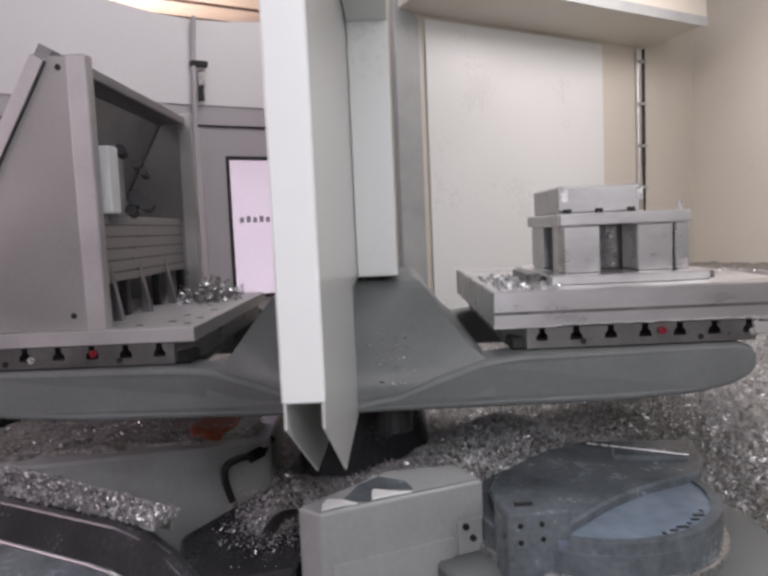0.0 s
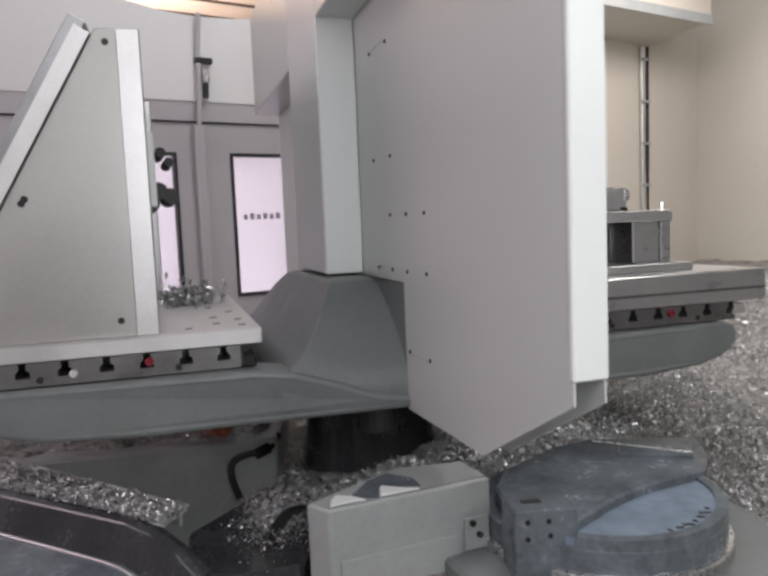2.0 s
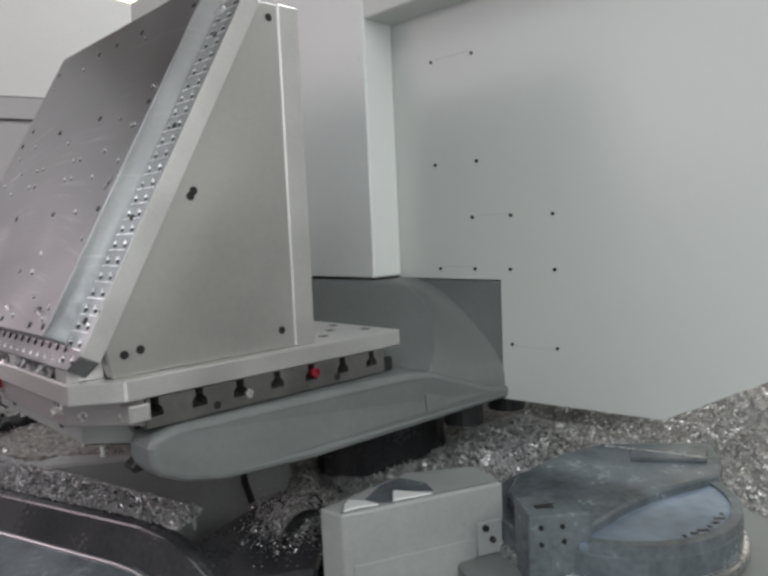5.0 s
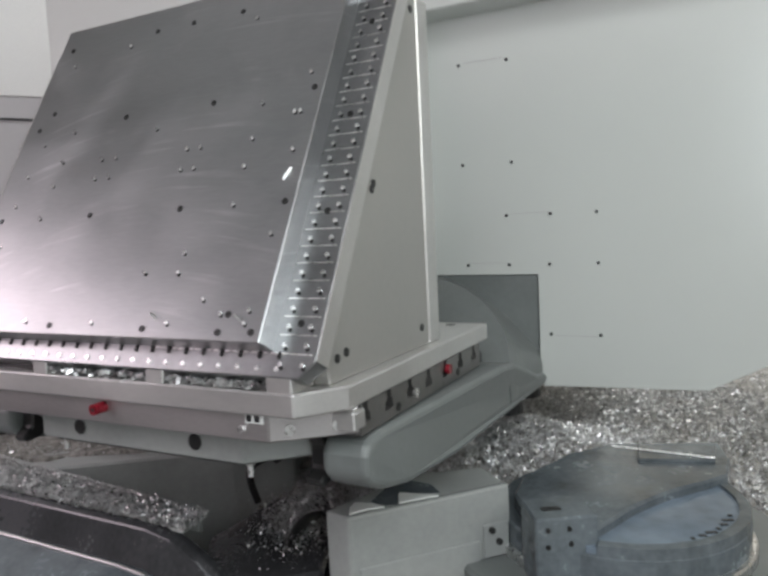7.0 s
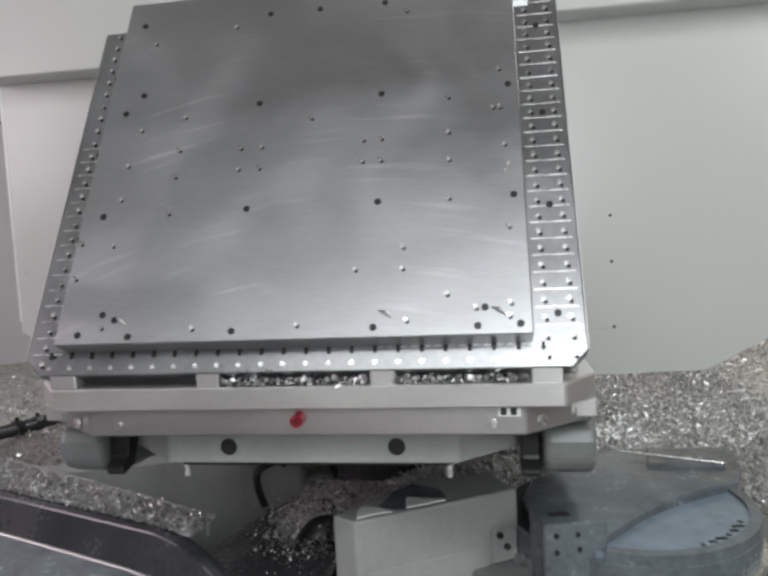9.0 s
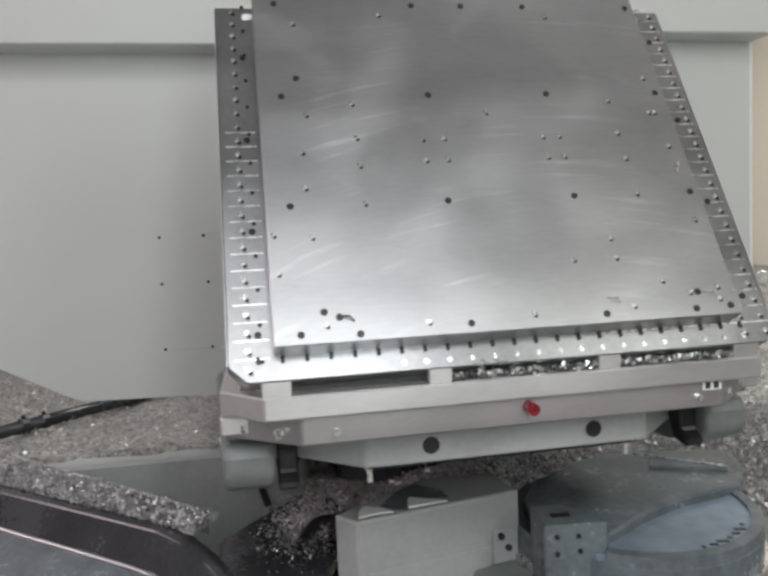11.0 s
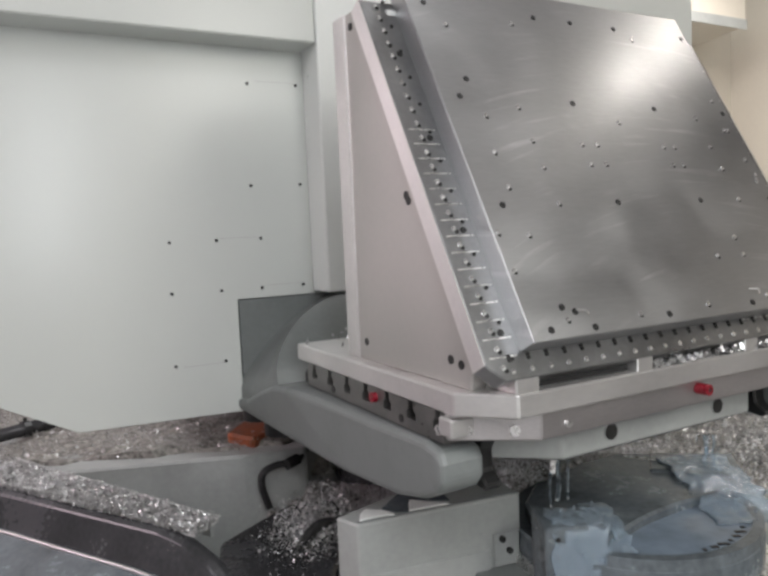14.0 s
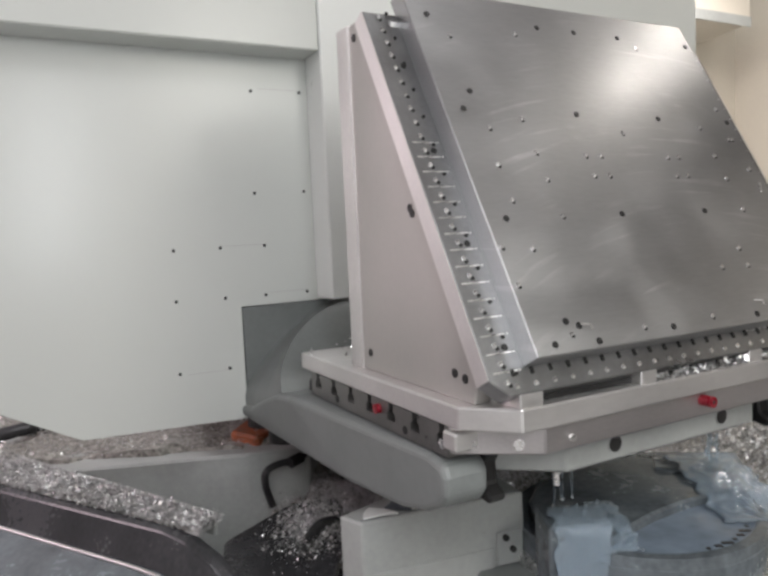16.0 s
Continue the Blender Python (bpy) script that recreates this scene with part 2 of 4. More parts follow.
# ---- mesh builders ----


def tidy(bm, bevel=0.0, seg=1, angle=30):
    bmesh.ops.recalc_face_normals(bm, faces=bm.faces)
    if bevel:
        edges = [e for e in bm.edges if len(e.link_faces) == 2 and e.calc_face_angle(0) > radians(angle)]
        bmesh.ops.bevel(bm, geom=edges, offset=bevel, segments=seg, affect="EDGES", profile=0.5, clamp_overlap=True)
    return bm


def box(x0, x1, y0, y1, z0, z1, bevel=0.003, bm=None):
    own = bm is None
    b = bmesh.new()
    bmesh.ops.create_cube(b, size=1, matrix=Matrix.Translation(((x0 + x1) / 2, (y0 + y1) / 2, (z0 + z1) / 2)) @ Matrix.Diagonal((x1 - x0, y1 - y0, z1 - z0, 1)))
    tidy(b, bevel)
    return b if own else merge(bm, b)


def merge(bm, other):
    me = bpy.data.meshes.new("tmp")
    other.to_mesh(me)
    other.free()
    bm.from_mesh(me)
    bpy.data.meshes.remove(me)
    return bm


def prism(points, axis, lo, hi, bevel=0.003, seg=1, angle=30):
    """A flat outline pushed along an axis: outline in (y, z), (x, z) or (x, y)."""
    bm = bmesh.new()
    put = {"x": lambda p, v: (v, p[0], p[1]), "y": lambda p, v: (p[0], v, p[1]), "z": lambda p, v: (p[0], p[1], v)}[axis]
    a = [bm.verts.new(put(p, lo)) for p in points]
    b = [bm.verts.new(put(p, hi)) for p in points]
    bm.faces.new(a)
    bm.faces.new(b[::-1])
    for i in range(len(points)):
        j = (i + 1) % len(points)
        bm.faces.new((a[j], a[i], b[i], b[j]))
    return tidy(bm, bevel, seg, angle)


def rod(p, q, r, sides=16, bm=None, r2=None):
    p, q = Vector(p), Vector(q)
    b = bmesh.new()
    m = Matrix.Translation((p + q) / 2) @ (q - p).to_track_quat("Z", "Y").to_matrix().to_4x4()
    bmesh.ops.create_cone(b, cap_ends=True, segments=sides, radius1=r, radius2=r if r2 is None else r2, depth=(q - p).length, matrix=m)
    return b if bm is None else merge(bm, b)


def pipe(points, r, sides=10):
    """A bent tube through the points."""
    bm = bmesh.new()
    pts = [Vector(p) for p in points]
    rings = []
    for i, p in enumerate(pts):
        d = (pts[min(i + 1, len(pts) - 1)] - pts[max(i - 1, 0)]).normalized()
        m = d.to_track_quat("Z", "Y").to_matrix()
        rings.append([bm.verts.new(p + m @ Vector((r * math.cos(k * math.tau / sides), r * math.sin(k * math.tau / sides), 0))) for k in range(sides)])
    for a, b in zip(rings, rings[1:]):
        for k in range(sides):
            bm.faces.new((a[k], a[(k + 1) % sides], b[(k + 1) % sides], b[k]))
    bm.faces.new(rings[0])
    bm.faces.new(rings[-1])
    return tidy(bm)


def smooth_curve(points, n=8):
    """Points on a smooth line through the given ones."""
    p = [Vector(q) for q in points]
    p = [p[0] * 2 - p[1], *p, p[-1] * 2 - p[-2]]
    out = []
    for i in range(1, len(p) - 2):
        for k in range(n):
            t = k / n
            out.append(0.5 * (2 * p[i] + (p[i + 1] - p[i - 1]) * t + (2 * p[i - 1] - 5 * p[i] + 4 * p[i + 1] - p[i + 2]) * t * t + (3 * p[i] - p[i - 1] - 3 * p[i + 1] + p[i + 2]) * t ** 3))
    return [*out, p[-2]]


def mesh_of(name, bm, mat, soft=False):
    me = bpy.data.meshes.new(name)
    bm.to_mesh(me)
    bm.free()
    me.materials.append(mat)
    if soft:
        me.shade_smooth()
    return me


BASES = {}


def thing(name, base, label, category, group="", turned=False):
    """An empty at a thing's base; its parts are written in the place's own coordinates."""
    ob = new(name)
    ob.empty_display_size = 0.05
    ob.matrix_basis = (TURNED if turned else Matrix()) @ Matrix.Translation(base)
    BASES[ob] = Vector(base)
    return tagged(ob, label, category, group)


def part(name, bm, mat, parent, label="", soft=False, kind=""):
    ob = new(name, bm if isinstance(bm, bpy.types.Mesh) else mesh_of(name, bm, mat, soft))
    ob.parent = parent
    if parent in BASES:
        ob.location = -BASES[parent]
    return tagged(ob, label, "", "", kind)


def spot(name, me, parent, place, turn=None):
    """A small repeated part on a shared mesh."""
    ob = new(name, me)
    ob.parent = parent
    q = Vector(place) - BASES.get(parent, Vector())
    ob.matrix_basis = Matrix.Translation(q) @ (turn or Matrix())
    return ob


def setting(name, bm, mat, label, turned=True, soft=False, kind="structure"):
    ob = new(name, mesh_of(name, bm, mat, soft))
    if turned:
        ob.matrix_basis = TURNED.copy()
    return tagged(ob, label, "", "", kind)


def flakes(name, mat, places, size, seed, curl=0.5):
    """One mesh of many small bent chips at the places (n x 3)."""
    rng = np.random.default_rng(seed)
    n = len(places)
    s = size * rng.lognormal(0, 0.45, n)
    q = rng.normal(size=(n, 4))
    q /= np.linalg.norm(q, axis=1)[:, None]
    w, x, y, z = q.T
    rot = np.stack([np.stack([1 - 2 * (y * y + z * z), 2 * (x * y - w * z), 2 * (x * z + w * y)], 1), np.stack([2 * (x * y + w * z), 1 - 2 * (x * x + z * z), 2 * (y * z - w * x)], 1), np.stack([2 * (x * z - w * y), 2 * (y * z + w * x), 1 - 2 * (x * x + y * y)], 1)], 1)
    k = rng.uniform(0.2, curl, n)
    wd = rng.uniform(0.25, 0.6, n)
    one = np.ones(n)
    local = np.stack([np.stack([-one, -wd, k], 1), np.stack([-one, wd, k], 1), np.stack([0 * one, -wd, -k], 1), np.stack([0 * one, wd, -k], 1), np.stack([one, -wd * 0.6, k], 1), np.stack([one, wd * 0.6, k], 1)], 1) * s[:, None, None]
    v = np.einsum("nij,nkj->nki", rot, local) + places[:, None, :]
    base = 6 * np.arange(n)[:, None]
    f = np.concatenate([base + np.array([0, 2, 3, 1]), base + np.array([2, 4, 5, 3])])
    me = bpy.data.meshes.new(name)
    me.from_pydata(v.reshape(-1, 3).tolist(), [], f.tolist())
    me.materials.append(mat)
    return me


# ---- the setting ----
# heights: hall floor 0, chip bed about 0.8, pallet top 1.35
setting("ground", box(-7, 8, -7, 8, -0.1, 0, 0), FLOORM, "dull grey concrete hall floor under the machine", False)
# hall shell closes the place; kept pale so the steel mirrors brighter surroundings
setting("wall_hall", prism([(-6.5, -6.5), (7.5, -6.5), (7.5, 7.5), (-6.5, 7.5), (-6.5, -6.49), (-6.7, -6.49), (-6.7, 7.7), (7.7, 7.7), (7.7, -6.7), (-6.5, -6.7)], "z", 0, 5.2, 0), HALLWALL, "white painted wall round the hall", False)
setting("ceiling", box(-6.7, 7.7, -6.7, 7.7, 5.2, 5.4, 0), HALLROOF, "grey sheet roof over the hall", False)
for i in range(13):
    setting("trim_rafter", box(-6.5, 7.5, -6 + i, -5.9 + i, 5.02, 5.2, 0), RAFTER, "dark brown rafter under the roof")

# the far wall with the service door's windows
FAR = 2.40
holes = [(-0.42, 0.034), (0.402, 0.87)]
# built of upright strips so that the window openings go through
UP = [(-4.0, 3.9), (-1.4, 3.32), (-0.7, 3.10), (-0.42, 3.03), (-0.05, 2.965), (0.034, 2.955), (0.209, 2.945), (0.402, 2.953), (0.45, 2.955), (0.73, 2.985), (0.87, 3.0), (1.30, 3.05)]
bm = bmesh.new()
for (a0, t0), (a1, t1) in zip(UP, UP[1:]):
    mid = (a0 + a1) / 2
    if any(h0 < mid < h1 for h0, h1 in holes):
        merge(bm, prism([(a0, 2.09), (a1, 2.09), (a1, t1), (a0, t0)], "y", FAR, FAR + 0.08, 0))
        merge(bm, prism([(a0, 0.6), (a1, 0.6), (a1, 1.18), (a0, 1.18)], "y", FAR, FAR + 0.08, 0))
    else:
        merge(bm, prism([(a0, 0.6), (a1, 0.6), (a1, t1), (a0, t0)], "y", FAR, FAR + 0.08, 0))
setting("wall_far", bm, GREYWALL, "pale grey painted sheet wall with a curved top edge")
# paler from 2.42 up, in place of a soft brightness gradient
bm = bmesh.new()
for (a0, t0), (a1, t1) in zip(UP, UP[1:]):
    merge(bm, prism([(a0, 2.42), (a1, 2.42), (a1, t1 - 0.004), (a0, t0 - 0.004)], "y", FAR - 0.007, FAR - 0.001, 0))
setting("wall_upper", bm, HALLWALL, "white sheet that makes the far wall paler from 2.42 up")
setting("trim", box(-4.0, 1.28, FAR - 0.012, FAR - 0.002, 2.285, 2.297, 0.002), SEAL, "thin dark seam across the far wall")
for i, (a0, a1) in enumerate(holes):
    w = tagged(new("window_%d" % (i + 1)), "tall service window with black seal and bright hall behind", "window", "", "structure")
    w.matrix_basis = TURNED.copy()
    bm = bmesh.new()
    for s in ((a0 - 0.012, a0 + 0.008, 1.168, 2.102), (a1 - 0.008, a1 + 0.012, 1.168, 2.102), (a0 + 0.008, a1 - 0.008, 2.082, 2.102), (a0 + 0.008, a1 - 0.008, 1.168, 1.188)):
        box(s[0], s[1], FAR - 0.014, FAR + 0.05, s[2], s[3], 0.003, bm)
    part("window_frame", bm, SEAL, w, "black rubber seal")
    pane = part("pane", box(a0 + 0.006, a1 - 0.006, FAR + 0.03, FAR + 0.036, 1.186, 2.084, 0), GLASS, w)
    pane.visible_shadow = False
# glowing sheet stands in for the lit hall beyond the windows
setting("backdrop", box(-1.0, 1.6, FAR + 0.5, FAR + 0.52, 0.8, 2.5, 0), PINK, "glowing pinkish sheet standing in for the hall behind the windows")
# grey boxes added behind the glass for the dark smudges in the window
eq = tagged(new("hall_equipment"), "grey shapes added for the dark smudges in the window", "equipment")
eq.matrix_basis = TURNED @ pose(0.98, FAR + 0.44, 0.0)
bm = bmesh.new()
box(-0.02, 0.02, -0.02, 0.02, 0.0, 1.72, 0.004, bm)
part("post", bm, SMUDGE, eq)
part("screen", box(-0.02, 0.14, -0.02, 0.02, 1.68, 1.80, 0.006), SMUDGE, eq)
for k in range(6):
    part("bar", box(-0.36 + 0.05 * k, -0.335 + 0.05 * k, -0.01, 0.01, 1.68, 1.715 + 0.01 * (k % 2), 0.002), SMUDGE, eq)
part("foot", box(-0.2, 0.2, -0.1, 0.04, 0.0, 0.05, 0.01), SMUDGE, eq)

# conduit with a sensor on the far wall
con = thing("conduit", (0.2, FAR - 0.02, 1.16), "pale grey upright cable conduit with a chrome sensor bracket", "conduit", turned=True)
part("duct", box(0.155, 0.225, FAR - 0.045, FAR - 0.004, 1.16, 2.27, 0.006), GREYWALL, con)
part("cable", pipe(smooth_curve([(0.195, FAR - 0.03, 2.26), (0.205, FAR - 0.035, 2.5), (0.215, FAR - 0.03, 2.75), (0.225, FAR - 0.05, 2.95)]), 0.016), GREYWALL, con)
part("sensor", box(0.235, 0.275, FAR - 0.06, FAR - 0.012, 2.53, 2.62, 0.008), POLISHED, con, "shiny sensor head")
part("bracket", box(0.19, 0.30, FAR - 0.05, FAR - 0.012, 2.65, 2.685, 0.005), RUBBER, con)
part("connector", rod((0.25, FAR - 0.03, 2.44), (0.252, FAR - 0.03, 2.53), 0.018), RUBBER, con)
lamp = thing("ceiling_light", (0.3, FAR + 0.9, 3.55), "white fluorescent tube lamp hanging under the roof", "lamp", turned=True)
house = part("housing", box(0.0, 0.9, FAR + 0.85, FAR + 0.95, 3.56, 3.60, 0.006), EDGE_WHITE, lamp)
part("tube", rod((0.05, FAR + 0.9, 3.54), (0.85, FAR + 0.9, 3.54), 0.018), TUBE, house, "glowing tube")
setting("ceiling_far", prism([(-2.6, 3.55), (1.6, 3.55), (1.6, 3.58), (-2.6, 3.58)], "y", FAR + 0.6, FAR + 3.6, 0), ROOF, "brown boarded low roof beyond the far wall")
for i in range(7):
    setting("trim_batten", box(-2.6, 1.6, FAR + 0.62 + 0.42 * i, FAR + 0.64 + 0.42 * i, 3.53, 3.55, 0), RAFTER, "dark batten under the low roof")

# right-hand walls of the machining side
BACK, CORNER = 1.42, 3.83
setting("wall_back", box(1.05, CORNER + 0.06, BACK, BACK + 0.06, 0.5, 3.6, 0), CREAM, "cream painted sheet wall of the machining side")
setting("wall_return", box(1.05, 1.11, BACK + 0.06, FAR, 0.5, 3.6, 0), CREAM, "cream painted return wall")
setting("wall_right", box(CORNER, CORNER + 0.06, -3.5, BACK, 0.5, 3.6, 0), CREAM, "cream painted side wall")
setting("wall_left", box(-4.06, -4.0, -3.5, FAR + 0.08, 0.5, 3.9, 0), GREYWALL, "pale grey painted side wall")
jamb = prism([(1.065, 2.95), (1.065, 0.9), (1.235, 0.9), (1.235, 2.78)], "y", BACK - 0.05, BACK - 0.002, 0.006)
setting("trim_jamb", jamb, BASE, "grey steel jamb strip beside the cream wall")
hood = thing("canopy", (2.2, BACK - 0.1, 2.80), "cream sheet canopy across the top of the wall", "canopy", turned=True)
part("panel", prism([(BACK - 0.004, 2.82), (BACK - 0.004, 3.3), (BACK - 0.5, 3.3), (BACK - 0.5, 2.86)], "x", 1.10, 3.26, 0.004), CREAM, hood)
part("lip", box(1.10, 3.26, BACK - 0.51, BACK - 0.502, 2.835, 2.90, 0.002), BASE, hood, "grey folded lip")
# paler colour paints the lit area of the cream wall
setting("lit_wall_sheet", box(1.30, 2.80, BACK - 0.016, BACK - 0.003, 0.9, 2.80, 0.004), EDGE_WHITE, "paler sheet standing in for the lit part of the wall")
rail = thing("guide_rail", (3.17, BACK - 0.02, 1.2), "upright steel guide rail with dark hose on the wall", "rail", turned=True)
part("rail", box(3.15, 3.19, BACK - 0.03, BACK - 0.004, 1.2, 2.80, 0.004), BRIGHT, rail)
part("hose", pipe([(3.205, BACK - 0.03, 1.2), (3.2, BACK - 0.035, 2.0), (3.21, BACK - 0.03, 2.8)], 0.012), RUBBER, rail, "dark hose")
for zz in (1.5, 1.8, 2.1, 2.4, 2.7):
    part("clip", box(3.14, 3.225, BACK - 0.048, BACK - 0.03, zz, zz + 0.02, 0.003), BASE, rail)

# chip bed: one sheet that rises towards the right-hand wall
NX, NY = 150, 110


def bed_height(x, y):
    """Height of the chip bed under the pallet changer."""
    a, b = x * 0.8724 + y * 0.4888, -x * 0.4888 + y * 0.8724
    rise = 0.42 * np.clip((a - 0.75) / 1.6, 0, 1) ** 1.3
    heap = 0.15 * np.exp(-((x - 0.46) ** 2 / 0.09 + (y + 0.14) ** 2 / 0.05)) + 0.05 * np.exp(-((x - 0.15) ** 2 / 0.05 + (y + 0.35) ** 2 / 0.04)) + 0.09 * np.exp(-((x - 0.95) ** 2 / 0.07 + (y - 0.1) ** 2 / 0.06))
    left = np.clip((np.clip(-0.458 + 0.377 * (y + 0.483), -0.6, -0.30) - x) / 0.05, 0, 1)
    back = np.clip((y + 0.27 - 0.15 * (x + 1.3)) / 0.04, 0, 1)
    dip = left * (0.15 * back - 0.25 * (1 - back))
    return 0.80 + rise + heap + dip + 0.012 * np.sin(13 * x + 5 * y) * np.sin(11 * y - 3 * x) + 0.008 * np.sin(31 * x) * np.cos(27 * y + 4 * x)


gx, gy = np.meshgrid(np.linspace(-3.0, 3.6, NX), np.linspace(-1.0, 3.2, NY))
gz = bed_height(gx, gy)
rngb = np.random.default_rng(3)
gz = gz + rngb.normal(0, 0.004, gz.shape)
me = bpy.data.meshes.new("chip_bed")
idx = np.arange(NX * NY).reshape(NY, NX)
me.from_pydata(np.stack([gx, gy, gz], -1).reshape(-1, 3).tolist(), [], np.stack([idx[:-1, :-1], idx[:-1, 1:], idx[1:, 1:], idx[1:, :-1]], -1).reshape(-1, 4).tolist())
me.materials.append(CHIPBED)
tagged(new("ground_chip_bed", me), "bed of grey metal chips on the machine base", "", "", "structure")


def strew(name, mat, n, x0, x1, y0, y1, size, seed, keep=lambda x, y: np.ones_like(x, bool), up=0.006, label="heap of loose shiny aluminium chips"):
    rng = np.random.default_rng(seed)
    x, y = rng.uniform(x0, x1, n), rng.uniform(y0, y1, n)
    ok = keep(x, y)
    x, y = x[ok], y[ok]
    z = bed_height(x, y) + up + rng.uniform(0, 0.012, len(x))
    ob = new(name, flakes(name, mat, np.stack([x, y, z], 1), size, seed))
    return tagged(ob, label, "chips", "", "stuff")


strew("metal_chips", CHIP, 70000, -0.25, 1.35, -0.6, 0.75, 0.0028, 5)
strew("metal_chips", CHIP, 110000, 0.6, 3.0, -0.7, 2.0, 0.0029, 6)
strew("metal_chips", BRIGHT_CHIP, 60000, -0.12, 1.0, -0.56, 0.30, 0.0032, 9, lambda x, y: np.random.default_rng(1).random(len(x)) < np.exp(-((x - 0.40) ** 2 / 0.13 + (y + 0.17) ** 2 / 0.07)), 0.010, "brighter chips heaped beside the round station")
strew("metal_chips", CHIP, 20000, -0.30, 0.05, -0.62, -0.05, 0.0024, 8)
strew("metal_chips", CHIP, 9000, -2.2, -0.3, -0.3, 1.2, 0.0028, 7)

# pedestal under the turning axis; near-black tones paint the shade there
ped = thing("pedestal", (0, 0, 0.7), "cast pedestal under the pallet changer, near-black for the shade there", "pedestal")
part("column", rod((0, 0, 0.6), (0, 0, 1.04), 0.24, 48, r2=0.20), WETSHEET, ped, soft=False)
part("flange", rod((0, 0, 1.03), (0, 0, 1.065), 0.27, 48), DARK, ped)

# grey base casting in front of the axis
cas = thing("base_casting", (-0.7, -0.3, 0.7), "grey painted base casting with an access plate", "casting")
part("body", prism([(-1.45, -0.325), (-0.48, -0.165), (-0.30, -0.11), (-0.30, 0.25), (-1.45, 0.15)], "z", 0.55, 0.935, 0.008), BASE, cas)
part("access_plate", prism([(-0.487, -0.172), (-0.315, -0.120), (-0.315, -0.112), (-0.487, -0.164)], "z", 0.80, 0.935, 0.0), BASE, cas, "flat grey cover plate")
bent = part("hose", pipe(smooth_curve([(-0.30, -0.06, 0.925), (-0.33, -0.135, 0.90), (-0.385, -0.165, 0.90), (-0.425, -0.19, 0.885), (-0.43, -0.195, 0.84), (-0.41, -0.20, 0.775)]), 0.011), RUBBER, cas, "black bent coolant hose")
part("fitting", rod((-0.355, -0.165, 0.90), (-0.325, -0.13, 0.905), 0.019, 6), RUBBER, bent, "black hex fitting")
part("primer_patch", prism([(-0.55, 0.13), (-0.575, -0.02), (-0.47, -0.10), (-0.42, -0.03), (-0.43, 0.13)], "z", 0.93, 0.968, 0.008), RUST, cas, "rusty orange primed lug")

# chute with a ledge full of chips
chu = thing("chip_chute", (-0.9, -0.5, 0.6), "dark wet steel chip chute with chips along its ledge", "chute")
D1 = Vector((0.83, -0.56, 0)).normalized()
N1 = Vector((-D1.y, D1.x, 0))
O1 = Vector((-1.42, -0.03, 0))


def along(s, n, z):
    p = O1 + D1 * s - N1 * n
    return (p.x, p.y, z)


def ledge_width(s):
    return 0.17 - 0.095 * s / 1.1


def strip(profile, s0, s1, steps=12):
    """A profile of (across, height), a function of the way along, run along the chute."""
    bm = bmesh.new()
    rows = [[bm.verts.new(along(s, n, z)) for n, z in profile(s)] for s in (s0 + (s1 - s0) * i / steps for i in range(steps + 1))]
    for a, b in zip(rows, rows[1:]):
        for k in range(len(a)):
            j = (k + 1) % len(a)
            bm.faces.new((a[k], a[j], b[j], b[k]))
    bm.faces.new(rows[0])
    bm.faces.new(rows[-1])
    return tidy(bm, 0.003)


def droop(s):
    """The lip bends down at the chute's free end."""
    return 0.10 * max(0.0, (s - 1.08) / 0.24) ** 2


def apron_profile(s):
    w, d = ledge_width(s), droop(s)
    return [(w - 0.01, 0.944 - d), (w + 0.012, 0.946 - d), (w + 0.026, 0.936 - d), (w + 0.060, 0.856 - d), (w + 0.050, 0.852 - d), (w + 0.012, 0.925 - d)]


def skirt_profile(s):
    w, d = ledge_width(s), droop(s)
    return [(w + 0.052, 0.860 - d), (w + 0.075, 0.862 - d), (w + 0.60, 0.70 - d), (w + 0.60, 0.69 - d), (w + 0.052, 0.846 - d)]


part("ledge", strip(lambda s: [(0.0, 0.950), (0.0, 0.942), (ledge_width(s), 0.930), (ledge_width(s), 0.938)], -0.5, 1.185), BASE, chu)
part("apron", strip(apron_profile, -0.5, 1.32, 24), WETSHEET, chu, "dark wet curved apron")
part("skirt", strip(skirt_profile, -0.5, 1.26, 24), WETGREY, chu, "wet grey sloping skirt sheet")
part("back_sheet", strip(lambda s: [(-0.010, 0.958), (0.0, 0.958), (0.0, 0.90), (-0.010, 0.90)], -0.5, 1.16), BASE, chu)
# bright strip paints the thin sparkling line on the skirt
part("rail", strip(lambda s: [(ledge_width(s) + 0.066, 0.864 - droop(s)), (ledge_width(s) + 0.074, 0.870 - droop(s)), (ledge_width(s) + 0.082, 0.864 - droop(s)), (ledge_width(s) + 0.074, 0.858 - droop(s))], -0.5, 1.2, 24), BRIGHT, chu, "thin bright strip for the sparkle along the skirt's edge")
rng = np.random.default_rng(11)
s = rng.uniform(-0.5, 1.20, 60000)
nn = rng.beta(2.0, 1.3, 60000) * (ledge_width(s) + 0.01)
pts = np.array([along(a, c, 0.950 - 0.06 * c + 0.020 * rng.random()) for a, c in zip(s, nn)])
tagged(new("metal_chips", flakes("metal_chips", CHIP, pts, 0.0021, 12)), "row of bright chips on the chute ledge", "chips", "", "stuff")

# grey cover box in the foreground
O2, A2 = Vector((-0.094, -0.866, 0)), 21.0
cov = new("cover_box")
cov.matrix_basis = pose(-0.094, -0.866, 0.6, 0, 0, A2)
